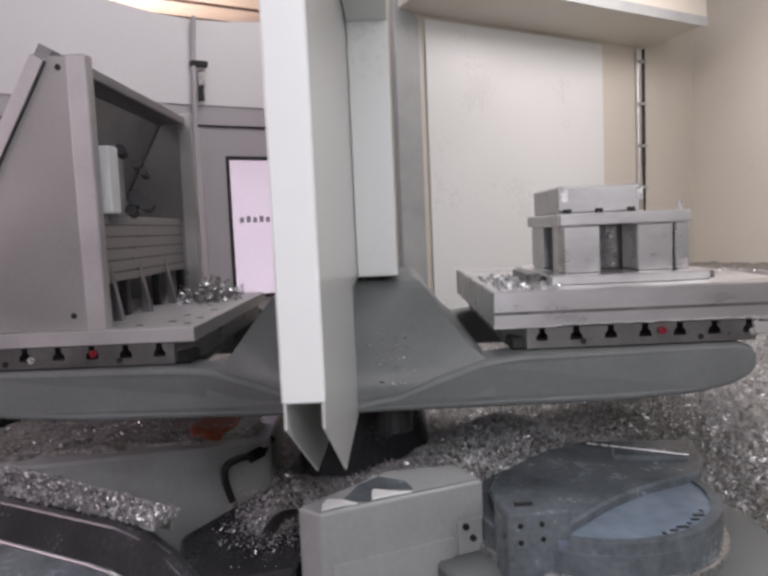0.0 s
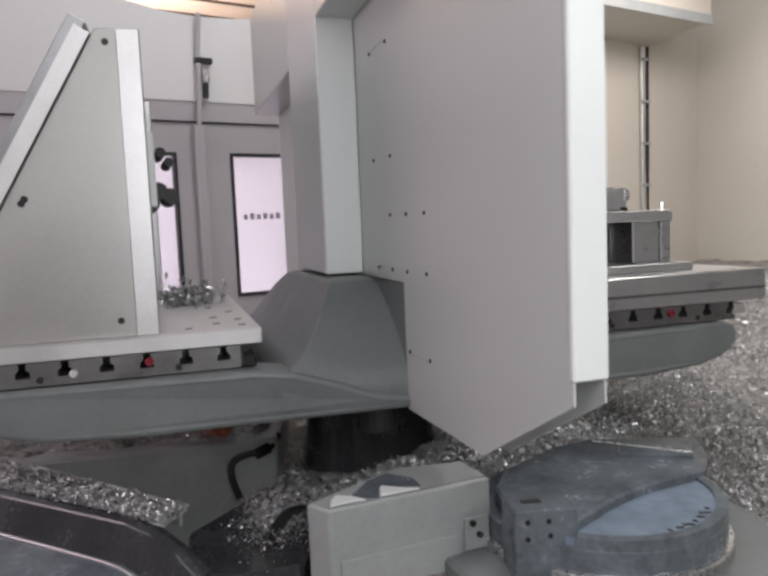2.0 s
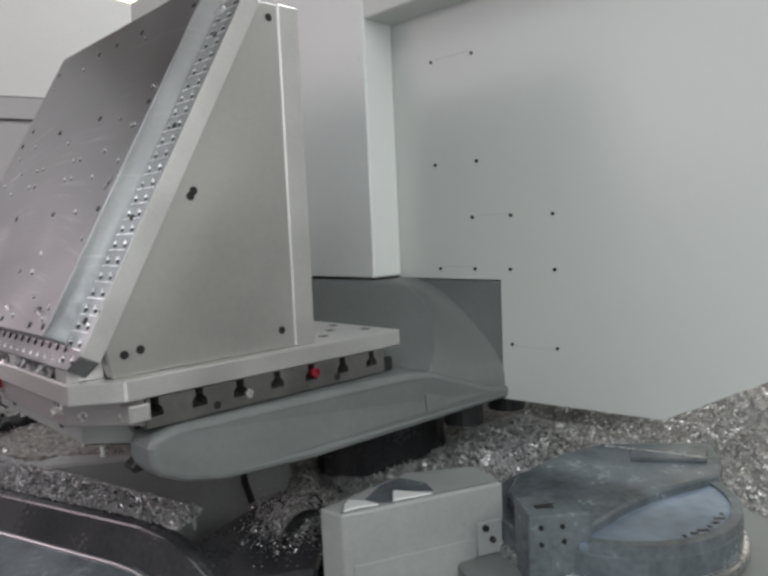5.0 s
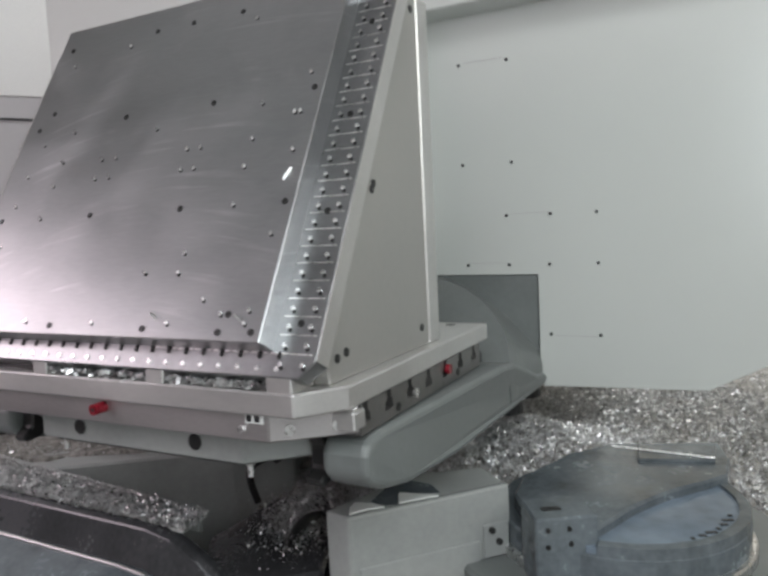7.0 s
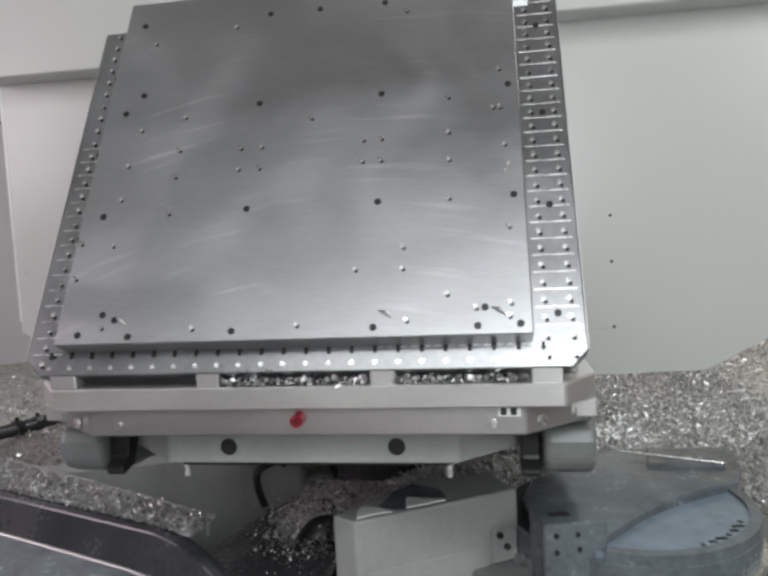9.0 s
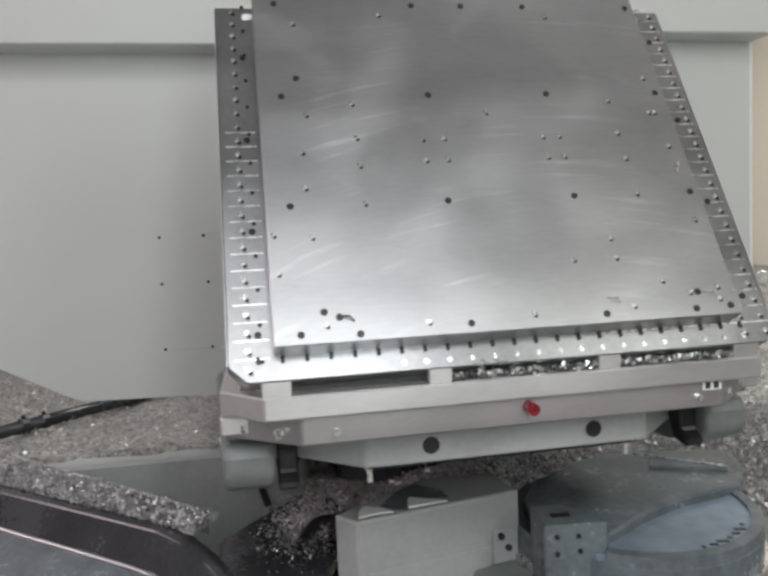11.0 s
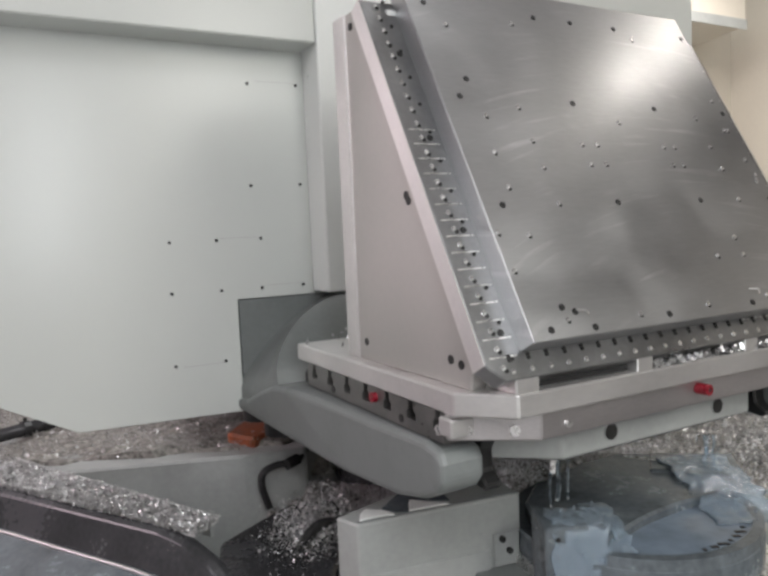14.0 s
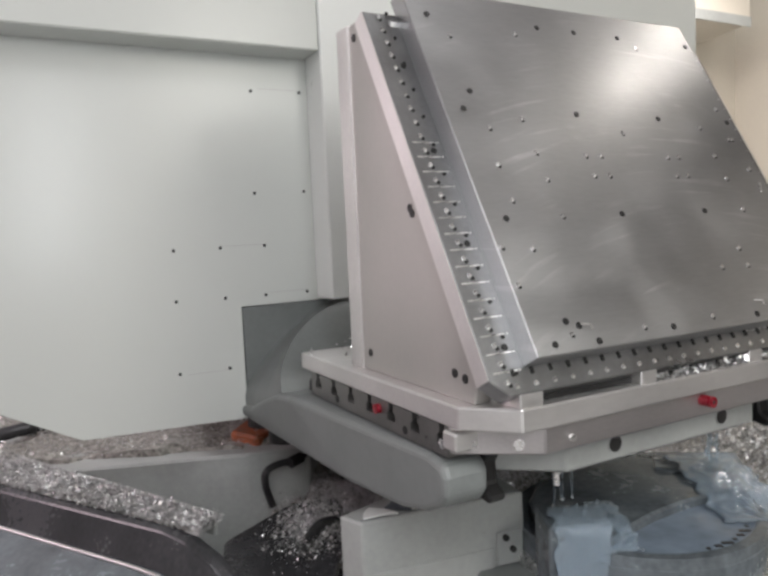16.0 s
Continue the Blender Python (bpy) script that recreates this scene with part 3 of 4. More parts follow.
tagged(cov, "light grey painted sheet cover box with wet top", "cover")
cov_pts = [(0.0, 0.0), (0.392, 0.0), (0.392, 0.13), (0.227, 0.171), (-0.032, 0.057)]
part("shell", prism(cov_pts, "z", 0.05, 0.40, 0.006, 2), BASE, cov)
part("front_plate", box(0.02, 0.31, -0.006, -0.001, 0.05, 0.285, 0.002), BASE, cov, "overlapping lower plate")
tab_plate = part("tab", box(0.318, 0.384, -0.007, -0.001, 0.24, 0.318, 0.002), BASE, cov)
for u, v in ((0.338, 0.305), (0.356, 0.275)):
    part("bolt", rod((u, -0.014, v), (u, -0.006, v), 0.0075, 12), DARK, tab_plate, "black screw head")
part("wet_patch", prism([(0.07, 0.05), (0.095, 0.02), (0.12, 0.012), (0.145, 0.07), (0.228, 0.028), (0.232, 0.08), (0.19, 0.138), (0.13, 0.112)], "z", 0.4005, 0.4025, 0), WETGREY, cov, "dark wet stain")
for outline in ([(0.006, 0.008), (0.05, 0.012), (0.088, 0.006), (0.07, 0.037), (0.036, 0.062), (0.018, 0.04)], [(0.122, 0.012), (0.218, 0.008), (0.19, 0.028), (0.146, 0.066), (0.136, 0.05)]):
    part("scrap", prism(outline, "z", 0.4005, 0.406, 0.002), EDGE_WHITE, cov, "pale wet sheet scrap")
bm = bmesh.new()
merge(bm, prism([(0.002, 0.012), (0.39, 0.012), (0.39, 0.008), (0.002, 0.008)], "z", 0.3995, 0.4012, 0))
part("seam", bm, CAST, cov, "dark folded seam")

# dark rail tube on the machine bed behind the chute
rail_a, rail_b = Vector((-1.40, -0.015, 0.975)), Vector((-0.97, 0.56, 0.985))
rail = thing("bed_rail", (rail_a.x, rail_a.y, 0.94), "dark oily steel rail tube lying among the chips", "rail")
part("tube", rod(rail_a, rail_b, 0.023, 20), WETSHEET, rail, soft=True)
for f, r in ((0.20, 0.030), (0.30, 0.027)):
    m = rail_a.lerp(rail_b, f)
    d = (rail_b - rail_a).normalized() * 0.012
    clamp = part("clamp", rod(m - d, m + d, r, 12), RUBBER, rail, "black ring clamp")
    part("screw", rod((m.x, m.y, m.z + r - 0.004), (m.x, m.y, m.z + r + 0.010), 0.007, 8), DARK, clamp, "black screw head")

# round station table
RC, RR = Vector((0.545, -0.665, 0)), 0.285
tab = thing("round_station", (RC.x, RC.y, 0.6), "wet grey round station table with a blue coolant pool", "machine table")


def ring(c, r, a0, a1, n):
    return [(c.x + r * math.cos(radians(a0 + (a1 - a0) * i / n)), c.y + r * math.sin(radians(a0 + (a1 - a0) * i / n))) for i in range(n + 1)]


inner = [(p.x, p.y) for p in smooth_curve([(0.40, -0.895, 0), (0.47, -0.835, 0), (0.55, -0.765, 0), (0.66, -0.695, 0), (0.76, -0.652, 0), (0.835, -0.615, 0)])]
part("pool", prism([(x - 0.02, y + 0.02) for x, y in inner] + ring(RC, RR - 0.006, 8, -122, 40), "z", 0.84, 0.930, 0), BLUE, tab, "pale blue coolant pool")
part("top_plate", prism(inner + [(0.90, -0.50), (0.935, -0.37), (0.635, -0.335), (0.50, -0.40), (0.34, -0.55), (0.295, -0.66), (0.30, -0.80)], "z", 0.85, 0.952, 0.006), WETGREY, tab, "dark wet top plate")
part("step", prism([(0.655, -0.50), (0.84, -0.54), (0.90, -0.42), (0.70, -0.375)], "z", 0.945, 0.962, 0.004), WETGREY, tab, "low raised pad")
part("rim", prism(ring(RC, RR, 0, 360, 72)[:-1], "z", 0.78, 0.915, 0.004), WETGREY, tab, "wet rim")
bm = bmesh.new()
for k in range(48):
    q0, q1 = radians(-118 + 2.7 * k), radians(-118 + 2.7 * (k + 1))
    cs = [(RC.x + r * math.cos(q), RC.y + r * math.sin(q)) for q in (q0, q1) for r in (RR - 0.026, RR - 0.002)]
    merge(bm, prism([cs[0], cs[1], cs[3], cs[2]], "z", 0.90, 0.937, 0))
bmesh.ops.remove_doubles(bm, verts=bm.verts, dist=0.0005)
part("raised_lip", bm, WETGREY, tab, "raised wet lip round the pool")
part("rim_band", prism(ring(RC, RR + 0.012, 0, 360, 72)[:-1], "z", 0.835, 0.862, 0.004), POLISHED, tab, "shiny steel band")
part("foot_ring", prism(ring(RC, RR + 0.12, 0, 360, 72)[:-1], "z", 0.70, 0.838, 0.008), CAST, tab, "grey foot ring")
blk = pose(0.375, -0.85, 0, 0, 0, 4)
bm = box(-0.088, 0.045, -0.05, 0.06, 0.78, 0.992, 0.004)
bmesh.ops.transform(bm, matrix=blk, verts=bm.verts)
block = part("block", bm, WETGREY, tab, "grey bolted block")
for u, v in ((-0.062, 0.968), (-0.017, 0.968), (-0.062, 0.932), (-0.014, 0.936)):
    bm = rod((u, -0.053, v), (u, -0.049, v), 0.0052, 12)
    bmesh.ops.transform(bm, matrix=blk, verts=bm.verts)
    part("screw", bm, DARK, block, "black screw")
bm = box(-0.06, -0.02, -0.01, 0.008, 0.991, 0.9935, 0)
bmesh.ops.transform(bm, matrix=blk, verts=bm.verts)
part("slot", bm, DARK, tab)
# bright strip added for a thin sparkling line on the table
part("scraper", pipe([(0.62, -0.40, 0.966), (0.845, -0.53, 0.964)], 0.0018, 6), POLISHED, tab, "thin bright strip for a sparkling line")
for k in range(7):
    a = radians(-72 + 6.5 * k)
    w = 0.004 + 0.004 * (k % 3)
    part("mark", box(RC.x + (RR - 0.045) * math.cos(a) - w, RC.x + (RR - 0.045) * math.cos(a) + w, RC.y + (RR - 0.045) * math.sin(a) - 0.005, RC.y + (RR - 0.045) * math.sin(a) + 0.004, 0.929, 0.9315, 0), DARK, tab, "dark mark")

# loose hose and dark plate between the boxes
hs = thing("black_hose", (-0.24, -0.6, 0.6), "thick black rubber hose hanging in the chips", "hose")
part("tube", pipe(smooth_curve([(-0.225, -0.88, 0.55), (-0.235, -0.82, 0.70), (-0.25, -0.74, 0.80), (-0.245, -0.66, 0.855), (-0.215, -0.58, 0.875), (-0.17, -0.50, 0.85)]), 0.016, 12), RUBBER, hs, soft=True)
dp = thing("dark_plate", (-0.16, -0.62, 0.6), "dark steel plate beside the cover box", "plate")
part("plate", prism([(-0.20, -0.86), (-0.05, -0.90), (0.02, -0.62), (-0.14, -0.50)], "z", 0.56, 0.80, 0.006), WETSHEET, dp)
# dark sheet, its outline shaped to fit the camera's view
part("flap", prism([(-0.46, -0.60), (-0.33, -0.37), (-0.20, -0.33), (-0.13, -0.50), (-0.16, -0.80), (-0.40, -0.86)], "z", 0.60, 0.852, 0.008), WETSHEET, dp, "dark sheet covering the bed beside the casting")
rng = np.random.default_rng(21)
pts = np.stack([rng.normal(-0.235, 0.05, 6000), rng.normal(-0.52, 0.085, 6000), 0.854 + rng.uniform(0, 0.022, 6000)], 1)
tagged(new("metal_chips", flakes("metal_chips", CHIP, pts, 0.0020, 22)), "tangle of chips round the black hose", "chips", "", "stuff")

# ---- the pallet changer ----
PF, PB = -0.042, 0.016  # faces of the dividing panel
changer = thing("pallet_changer", (0, 0, 1.07), "rotary pallet changer with white dividing panel and grey fork arms", "pallet changer")


def half_panel(side):
    return [(side * x, z) for x, z in ((0.10, 1.445), (0.536, 1.445), (0.536, 1.118), (0.98, 1.132), (1.305, 1.308), (1.305, 2.62), (0.10, 2.62))]


for side in (1, -1):
    part("front_sheet", prism(half_panel(side), "y", PF, PF + 0.004, 0.001), WHITE, changer, "white enamelled sheet")
    part("rear_sheet", prism(half_panel(side), "y", PB - 0.004, PB, 0.001), WHITE, changer, "white enamelled sheet")
    a, b = sorted((side * 1.295, side * 1.309))
    part("edge_cap", box(a, b, PF - 0.002, PB + 0.002, 1.345, 2.62, 0.003), EDGE_WHITE, changer, "white folded edge")
    a, b = sorted((side * 0.54, side * 0.55))
    part("rib", box(a, b, PF + 0.006, PB - 0.006, 1.12, 1.44, 0.001), BASE, changer)
COL0, COL1 = -0.30, 0.165
part("column", box(COL0, COL1, -0.159, PF - 0.001, 1.452, 2.62, 0.004), EDGE_WHITE, changer, "white box column")
part("column", box(-COL1, -COL0, PB + 0.001, 0.133, 1.452, 2.62, 0.004), EDGE_WHITE, changer, "white box column")
part("header", box(-1.30, COL0 - 0.003, -0.159, PF - 0.001, 2.158, 2.62, 0.004), WHITE, changer, "white box header")
part("header", box(COL1 + 0.003, 1.30, -0.159, PF - 0.001, 2.20, 2.62, 0.004), WHITE, changer, "white box header")
part("header", box(-1.30, -COL1 - 0.003, PB + 0.001, 0.133, 2.20, 2.62, 0.004), WHITE, changer, "white box header")
part("header", box(-COL0 + 0.003, 1.30, PB + 0.001, 0.133, 2.158, 2.62, 0.004), WHITE, changer, "white box header")


def smooth_step(x, a, c):
    k = min(1.0, max(0.0, (x - a) / (c - a)))
    return k * k * (3 - 2 * k)


# half width at the panel and half depth of the saddle casting at each height
LEVELS = [(1.126, 0.520, 0.36), (1.15, 0.541, 0.362), (1.19, 0.541, 0.366), (1.225, 0.526, 0.368), (1.25, 0.505, 0.343), (1.28, 0.478, 0.306), (1.32, 0.435, 0.276), (1.36, 0.388, 0.249), (1.395, 0.338, 0.226), (1.42, 0.295, 0.207), (1.436, 0.255, 0.192), (1.445, 0.215, 0.175)]


def level(z):
    for (z0, x0, y0), (z1, x1, y1) in zip(LEVELS, LEVELS[1:]):
        if z <= z1:
            k = max(0.0, (z - z0) / (z1 - z0))
            return x0 + (x1 - x0) * k, y0 + (y1 - y0) * k
    return LEVELS[-1][1:]


def flank(z, y):
    """Half width of the saddle: swells out to the arms away from the panel."""
    return level(z)[0] + max(0.0, 0.545 - level(z)[0]) * (0.75 if z > 1.15 else 0.0) * smooth_step(abs(y), 0.08, 0.36)


def saddle_top(x, y):
    """Height of the saddle's skin over a point."""
    z = 1.445
    while z > 1.13 and (flank(z, y) < abs(x) or level(z)[1] < abs(y)):
        z -= 0.004
    return z


bm = bmesh.new()
SM = 40
rings = []
for i in range(41):
    z = 1.126 + (1.445 - 1.126) * (1 - (1 - i / 40) ** 1.6)
    ys = [level(z)[1] * (2 * j / SM - 1) for j in range(SM + 1)]
    rings.append([bm.verts.new((flank(z, y), y, z)) for y in ys] + [bm.verts.new((-flank(z, y), y, z)) for y in reversed(ys)])
for p, q in zip(rings, rings[1:]):
    for k in range(len(p)):
        j = (k + 1) % len(p)
        bm.faces.new((p[k], p[j], q[j], q[k]))
for r in (rings[0], rings[-1]):
    for k in range(SM):
        bm.faces.new((r[k], r[k + 1], r[2 * SM - k], r[2 * SM + 1 - k]))
tidy(bm)
for e in bm.edges:
    e.smooth = len(e.link_faces) == 2 and e.calc_face_angle(0) < radians(32)
for f in bm.faces:
    f.smooth = True
part("saddle", bm, CAST, changer, "grey-green cast saddle")
part("web_plate", box(-0.532, 0.532, PF + 0.005, PB - 0.005, 1.12, 1.4435, 0.002), CAST, changer, "grey web plate in the panel's notch")
for side in (1, -1):
    for end in (1, -1):
        a, b = sorted((side * 0.415, side * 0.552))
        arm = [(end * y, z) for y, z in ((0.0, 1.1235), (0.70, 1.1235), (0.90, 1.133), (0.98, 1.150), (1.025, 1.172), (1.042, 1.192), (1.042, 1.226), (1.030, 1.248), (0.99, 1.258), (0.43, 1.258), (0.34, 1.247), (0.24, 1.215), (0.12, 1.17), (0.0, 1.15))]
        bm = prism(arm, "x", a, b, 0.014, 3)
        for v in bm.verts:
            if abs(v.co.x) > 0.48:  # the outer flank draws in towards the tip
                v.co.x -= side * 0.046 * min(1.0, max(0.0, (abs(v.co.y) - 0.40) / 0.62))
        part("arm", bm, CAST, changer, "grey-green cast fork arm")
        part("foot", rod((side * 0.44, end * 0.10, 1.05), (side * 0.44, end * 0.10, 1.128), 0.055, 20), RUBBER, changer, "black round stop")
# hub coloured near-black in place of the shade beneath the changer
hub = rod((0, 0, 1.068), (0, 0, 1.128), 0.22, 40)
part("hub", hub, DARK, changer, "hub coloured near-black for the shade under the saddle")
screw = mesh_of("screw", rod((0, -0.003, 0), (0, 0, 0), 0.0047, 12), DARK)
for x, z in ((0.317, 2.063), (0.319, 1.773), (0.448, 1.618), (0.576, 1.617), (0.703, 1.616), (0.452, 1.474), (0.57, 1.474), (0.705, 1.475), (0.57, 1.272), (0.708, 1.273), (0.325, 1.474), (0.462, 2.06), (0.468, 1.77)):
    for side in (1, -1):
        spot("screw", screw, changer, (side * x * (1.02 if side < 0 else 1), PF, z))
seam = mesh_of("seam", box(-0.06, 0.06, -0.0008, 0, -0.0006, 0.0006, 0), GREYWALL)
for x, z in ((0.52, 1.622), (0.39, 1.480), (0.64, 1.268), (0.39, 2.068)):
    for side in (1, -1):
        spot("seam", seam, changer, (side * x, PF, z))

# ---- pallets ----
keyhole = mesh_of("plug", rod((0, 0, 0), (0.010, 0, 0), 0.010, 16), RED)
stud = mesh_of("stud", rod((0, 0, 0), (0.006, 0, 0), 0.009, 14), POLISHED)
hole = mesh_of("hole", rod((0, 0, 0), (0.0015, 0, 0), 0.008, 14), DARK)


def build_pallet(label):
    """A pallet before the axis, on the fork arms: slotted body, chamfered ends, round base."""
    p = thing("machine_pallet", (0, -0.79, 1.222), label, "pallet", "pallets on the changer")
    z0, z1 = 1.262, 1.3155
    sect = [(-1.04, z0), (-0.455, z0), (-0.455, z1)]
    for i in range(7):
        y = -0.495 - 0.088 * i
        sect += [(y + 0.008, z1), (y + 0.008, z1 - 0.014), (y + 0.015, z1 - 0.020), (y + 0.016, z1 - 0.034), (y - 0.016, z1 - 0.034), (y - 0.015, z1 - 0.020), (y - 0.008, z1 - 0.014), (y - 0.008, z1)]
    sect += [(-1.04, z1)]
    part("slotted_body", prism(sect, "x", -0.497, 0.497, 0), PALLET, p, "steel body with keyhole slots")
    # near-black block paints the shade deep in the keyhole slots
    part("slot_shade", box(-0.40, 0.40, -1.03, -0.46, z0 + 0.004, z1 - 0.002, 0), DARK, p)
    part("end_bar", prism([(-0.497, -1.042), (-0.372, -1.138), (0.382, -1.138), (0.497, -1.042)], "z", z0 + 0.006, z1 + 0.004, 0.003), ENDBAR, p, "dark ground end bar with chamfered corners")
    part("end_bar", prism([(-0.497, -0.453), (-0.40, -0.41), (0.40, -0.41), (0.497, -0.453)], "z", z0, z1, 0.003), PALLET, p)
    low = [(-0.262, -1.07), (0.268, -1.07), (0.40, -0.95), (0.40, -0.60), (0.27, -0.48), (-0.27, -0.48), (-0.40, -0.60), (-0.40, -0.95)]
    part("under_body", prism(low, "z", 1.196, z0 + 0.0005, 0.006, 2), BASE, p, "grey painted body under the pallet")
    # near-black plate paints the shade on the underside
    part("under_shade", prism([(x * 0.93, -0.775 + (y + 0.775) * 0.93) for x, y in low], "z", 1.186, 1.1965, 0.002), DARK, p, "black plate for the shade under the pallet")
    for x in (-0.145, 0.162):
        drain = part("drain", rod((x, -1.0725, 1.228), (x, -1.05, 1.228), 0.0155, 20), DARK, p, "black drain hole")
        part("drain_collar", rod((x, -1.0715, 1.228), (x, -1.06, 1.228), 0.018, 20), BASE, drain)
    for x in (-0.25, 0.25):
        nozzle = part("nozzle", rod((x, -1.026, 1.158), (x, -1.026, 1.20), 0.0055, 10), POLISHED, p, "small chrome nozzle")
        part("nozzle_collar", rod((x, -1.026, 1.180), (x, -1.026, 1.199), 0.009, 6), BRIGHT, nozzle)
    for x in (-0.316, 0.33):
        part("rivet", rod((x, -1.144, 1.288), (x, -1.137, 1.288), 0.006, 12), POLISHED, p)
    plug = part("plug", rod((0.011, -1.164, 1.300), (0.011, -1.137, 1.300), 0.0105, 18), RED, p, "red round plug")
    part("plug_socket", rod((0.011, -1.1648, 1.300), (0.011, -1.160, 1.300), 0.004, 6), DARK, plug)
    number_plate = part("number_plate", box(0.338, 0.374, -1.1405, -1.137, 1.299, 1.317, 0.001), EDGE_WHITE, p, "white marking plate")
    for x, w in ((0.342, 0.010), (0.358, 0.010)):
        part("mark", box(x, x + w, -1.1412, -1.1402, 1.302, 1.314, 0), SEAL, number_plate)
    for side in (1, -1):
        turn = Matrix() if side > 0 else pose(0, 0, 0, 0, 0, 180)
        spot("plug", keyhole, p, (side * 0.497, -0.665 if side > 0 else -0.80, 1.297), turn)
        for y in (-0.60, -0.90):
            spot("hole", hole, p, (side * 0.497, y, 1.276), turn)
        spot("stud", stud, p, (side * 0.497, -0.93 + 0.1 * side, 1.285), turn)
        part("lock_tab", box(*sorted((side * 0.44, side * 0.503)), -1.072, -1.033, z0 + 0.016, z1 - 0.006, 0.003), BRIGHT, p, "bright corner tab")
        for k in (0.25, 0.75):
            x, y = 0.497 - 0.120 * k, -1.042 - 0.096 * k
            spot("stud", stud, p, (side * x, y, 1.287), pose(0, 0, 0, 0, 0, -50 if side > 0 else -130))
        part("foot_block", box(*sorted((side * 0.40, side * 0.49)), -0.49, -0.415, z0 - 0.004, z0 + 0.03, 0.006), DARK, p, "black locating foot")
        part("foot_block", prism([(-1.045, z0 + 0.012), (-0.97, z0 + 0.012), (-0.965, 1.215), (-0.99, 1.165), (-1.03, 1.158), (-1.04, 1.172), (-1.015, 1.19), (-1.012, 1.225)], "x", *sorted((side * 0.376, side * 0.412)), 0.004), DARK, p, "black locating foot")
    return p


pallet_a = build_pallet("oily steel pallet with keyhole slots on the fork arms")

# ---- inclined angle plate on the first pallet ----
plate = thing("angle_plate", (0, -0.79, 1.3165), "steel fixture with a large inclined plate full of holes", "fixture")
part("base_plate", prism([(-0.50, -0.40), (0.50, -0.40), (0.50, -1.075), (0.444, -1.153), (-0.430, -1.153), (-0.50, -1.075)], "z", 1.3165, 1.3555, 0.003), BRIGHT, plate, "bright machined base plate")
SLOPE = 0.554


def face_y(z):
    """y of the inclined face at height z."""
    return SLOPE * z - 1.964


L = math.hypot(1, SLOPE)
FACE = Matrix.Translation((0, face_y(1.40), 1.40)) @ Matrix(((1, 0, 0, 0), (0, SLOPE / L, -1 / L, 0), (0, 1 / L, SLOPE / L, 0), (0, 0, 0, 1)))
# on the face: x across, y up the slope, z out of it
TOP = (2.085 - 1.40) * L


def on_face(bm):
    bmesh.ops.transform(bm, matrix=FACE, verts=bm.verts)
    return bm


BACKING = -0.040  # the drilled back plate lies this far behind the centre plate's face
part("inclined_plate", on_face(prism([(-0.452, 0.0), (0.455, 0.0), (0.481, 0.028), (0.481, TOP), (-0.481, TOP), (-0.481, 0.028)], "z", BACKING - 0.036, BACKING, 0.002)), STRIP, plate, "ground steel back plate with drilled edges")
# thin sheets give the plate's side faces a brighter tone
for side in (0.4815, -0.4825):
    part("plate_edge", on_face(box(side, side + 0.001, 0.03, TOP, BACKING - 0.036, BACKING, 0)), BRIGHT, plate, "brighter steel sheet on the plate's edge")
part("raised_plate", on_face(box(-0.408, 0.397, 0.042, TOP + 0.035, BACKING - 0.002, 0.0, 0.0018)), STEEL, plate, "thick ground centre plate")
for x0, x1 in ((-0.432, -0.384), (-0.163, -0.123), (0.135, 0.176), (0.392, 0.441)):
    part("spacer", box(x0, x1, -1.151, -1.085, 1.3550, 1.3835, 0.002), BRIGHT, plate)
# near-black block paints the shade in the gap under the plate
part("gap_shade", box(-0.42, 0.43, -1.128, -1.07, 1.3550, 1.3745, 0), DARK, plate)
for side, gx0, gx1 in ((1, 0.438, 0.470), (-1, -0.470, -0.438)):
    g = [(-0.64, 1.3545), (-0.64, 2.062), (face_y(2.062) + 0.088, 2.062), (face_y(1.41) + 0.088, 1.41), (face_y(1.41) + 0.10, 1.3545)]
    part("side_gusset", prism(g, "x", gx0, gx1, 0.003), GUSSET, plate, "pale ground side gusset")
    part("rear_flange", box(gx0 - 0.004, gx1 + 0.004, -0.69, -0.637, 1.3550, 2.063, 0.003), BRIGHT, plate, "bright milled rear flange")
    for y, z in ((-0.712, 2.032), (-0.722, 1.394), (-0.912, 1.672), (-0.905, 1.682), (-1.03, 1.40), (-1.06, 1.395)):
        spot("hole", hole, plate, (side * 0.4700, y, z), Matrix() if side > 0 else pose(0, 0, 0, 0, 0, 180))
rear_cover = part("rear_cover", box(-0.438, 0.438, -0.725, -0.70, 1.465, 1.66, 0.004), GUSSET, plate, "pale ribbed rear cover")
for k in range(5):
    part("groove", box(-0.43, 0.43, -0.7005, -0.6985, 1.49 + 0.035 * k, 1.496 + 0.035 * k, 0), PALLET, rear_cover)
for x in (-0.43, -0.16, 0.13, 0.40):
    part("post", box(x, x + 0.03, -0.725, -0.70, 1.3545, 1.466, 0.003), DARK, plate, "black spacer post")
for x in (-0.2, 0.05, 0.28):
    part("rib", prism([(-0.69, 1.352), (-0.69, 1.52), (-0.66, 1.352)], "x", x, x + 0.02, 0.002), STEEL, plate)
part("top_tie", box(-0.43, 0.43, -0.79, -0.66, 2.02, 2.05, 0.003), STEEL, plate)
vb = part("cylinder_block", box(0.345, 0.405, -0.668, -0.624, 1.66, 1.84, 0.003), EDGE_WHITE, plate, "bright white valve block")
part("valve_bar", box(0.19, 0.25, -0.70, -0.67, 1.64, 1.86, 0.003), STEEL, plate)
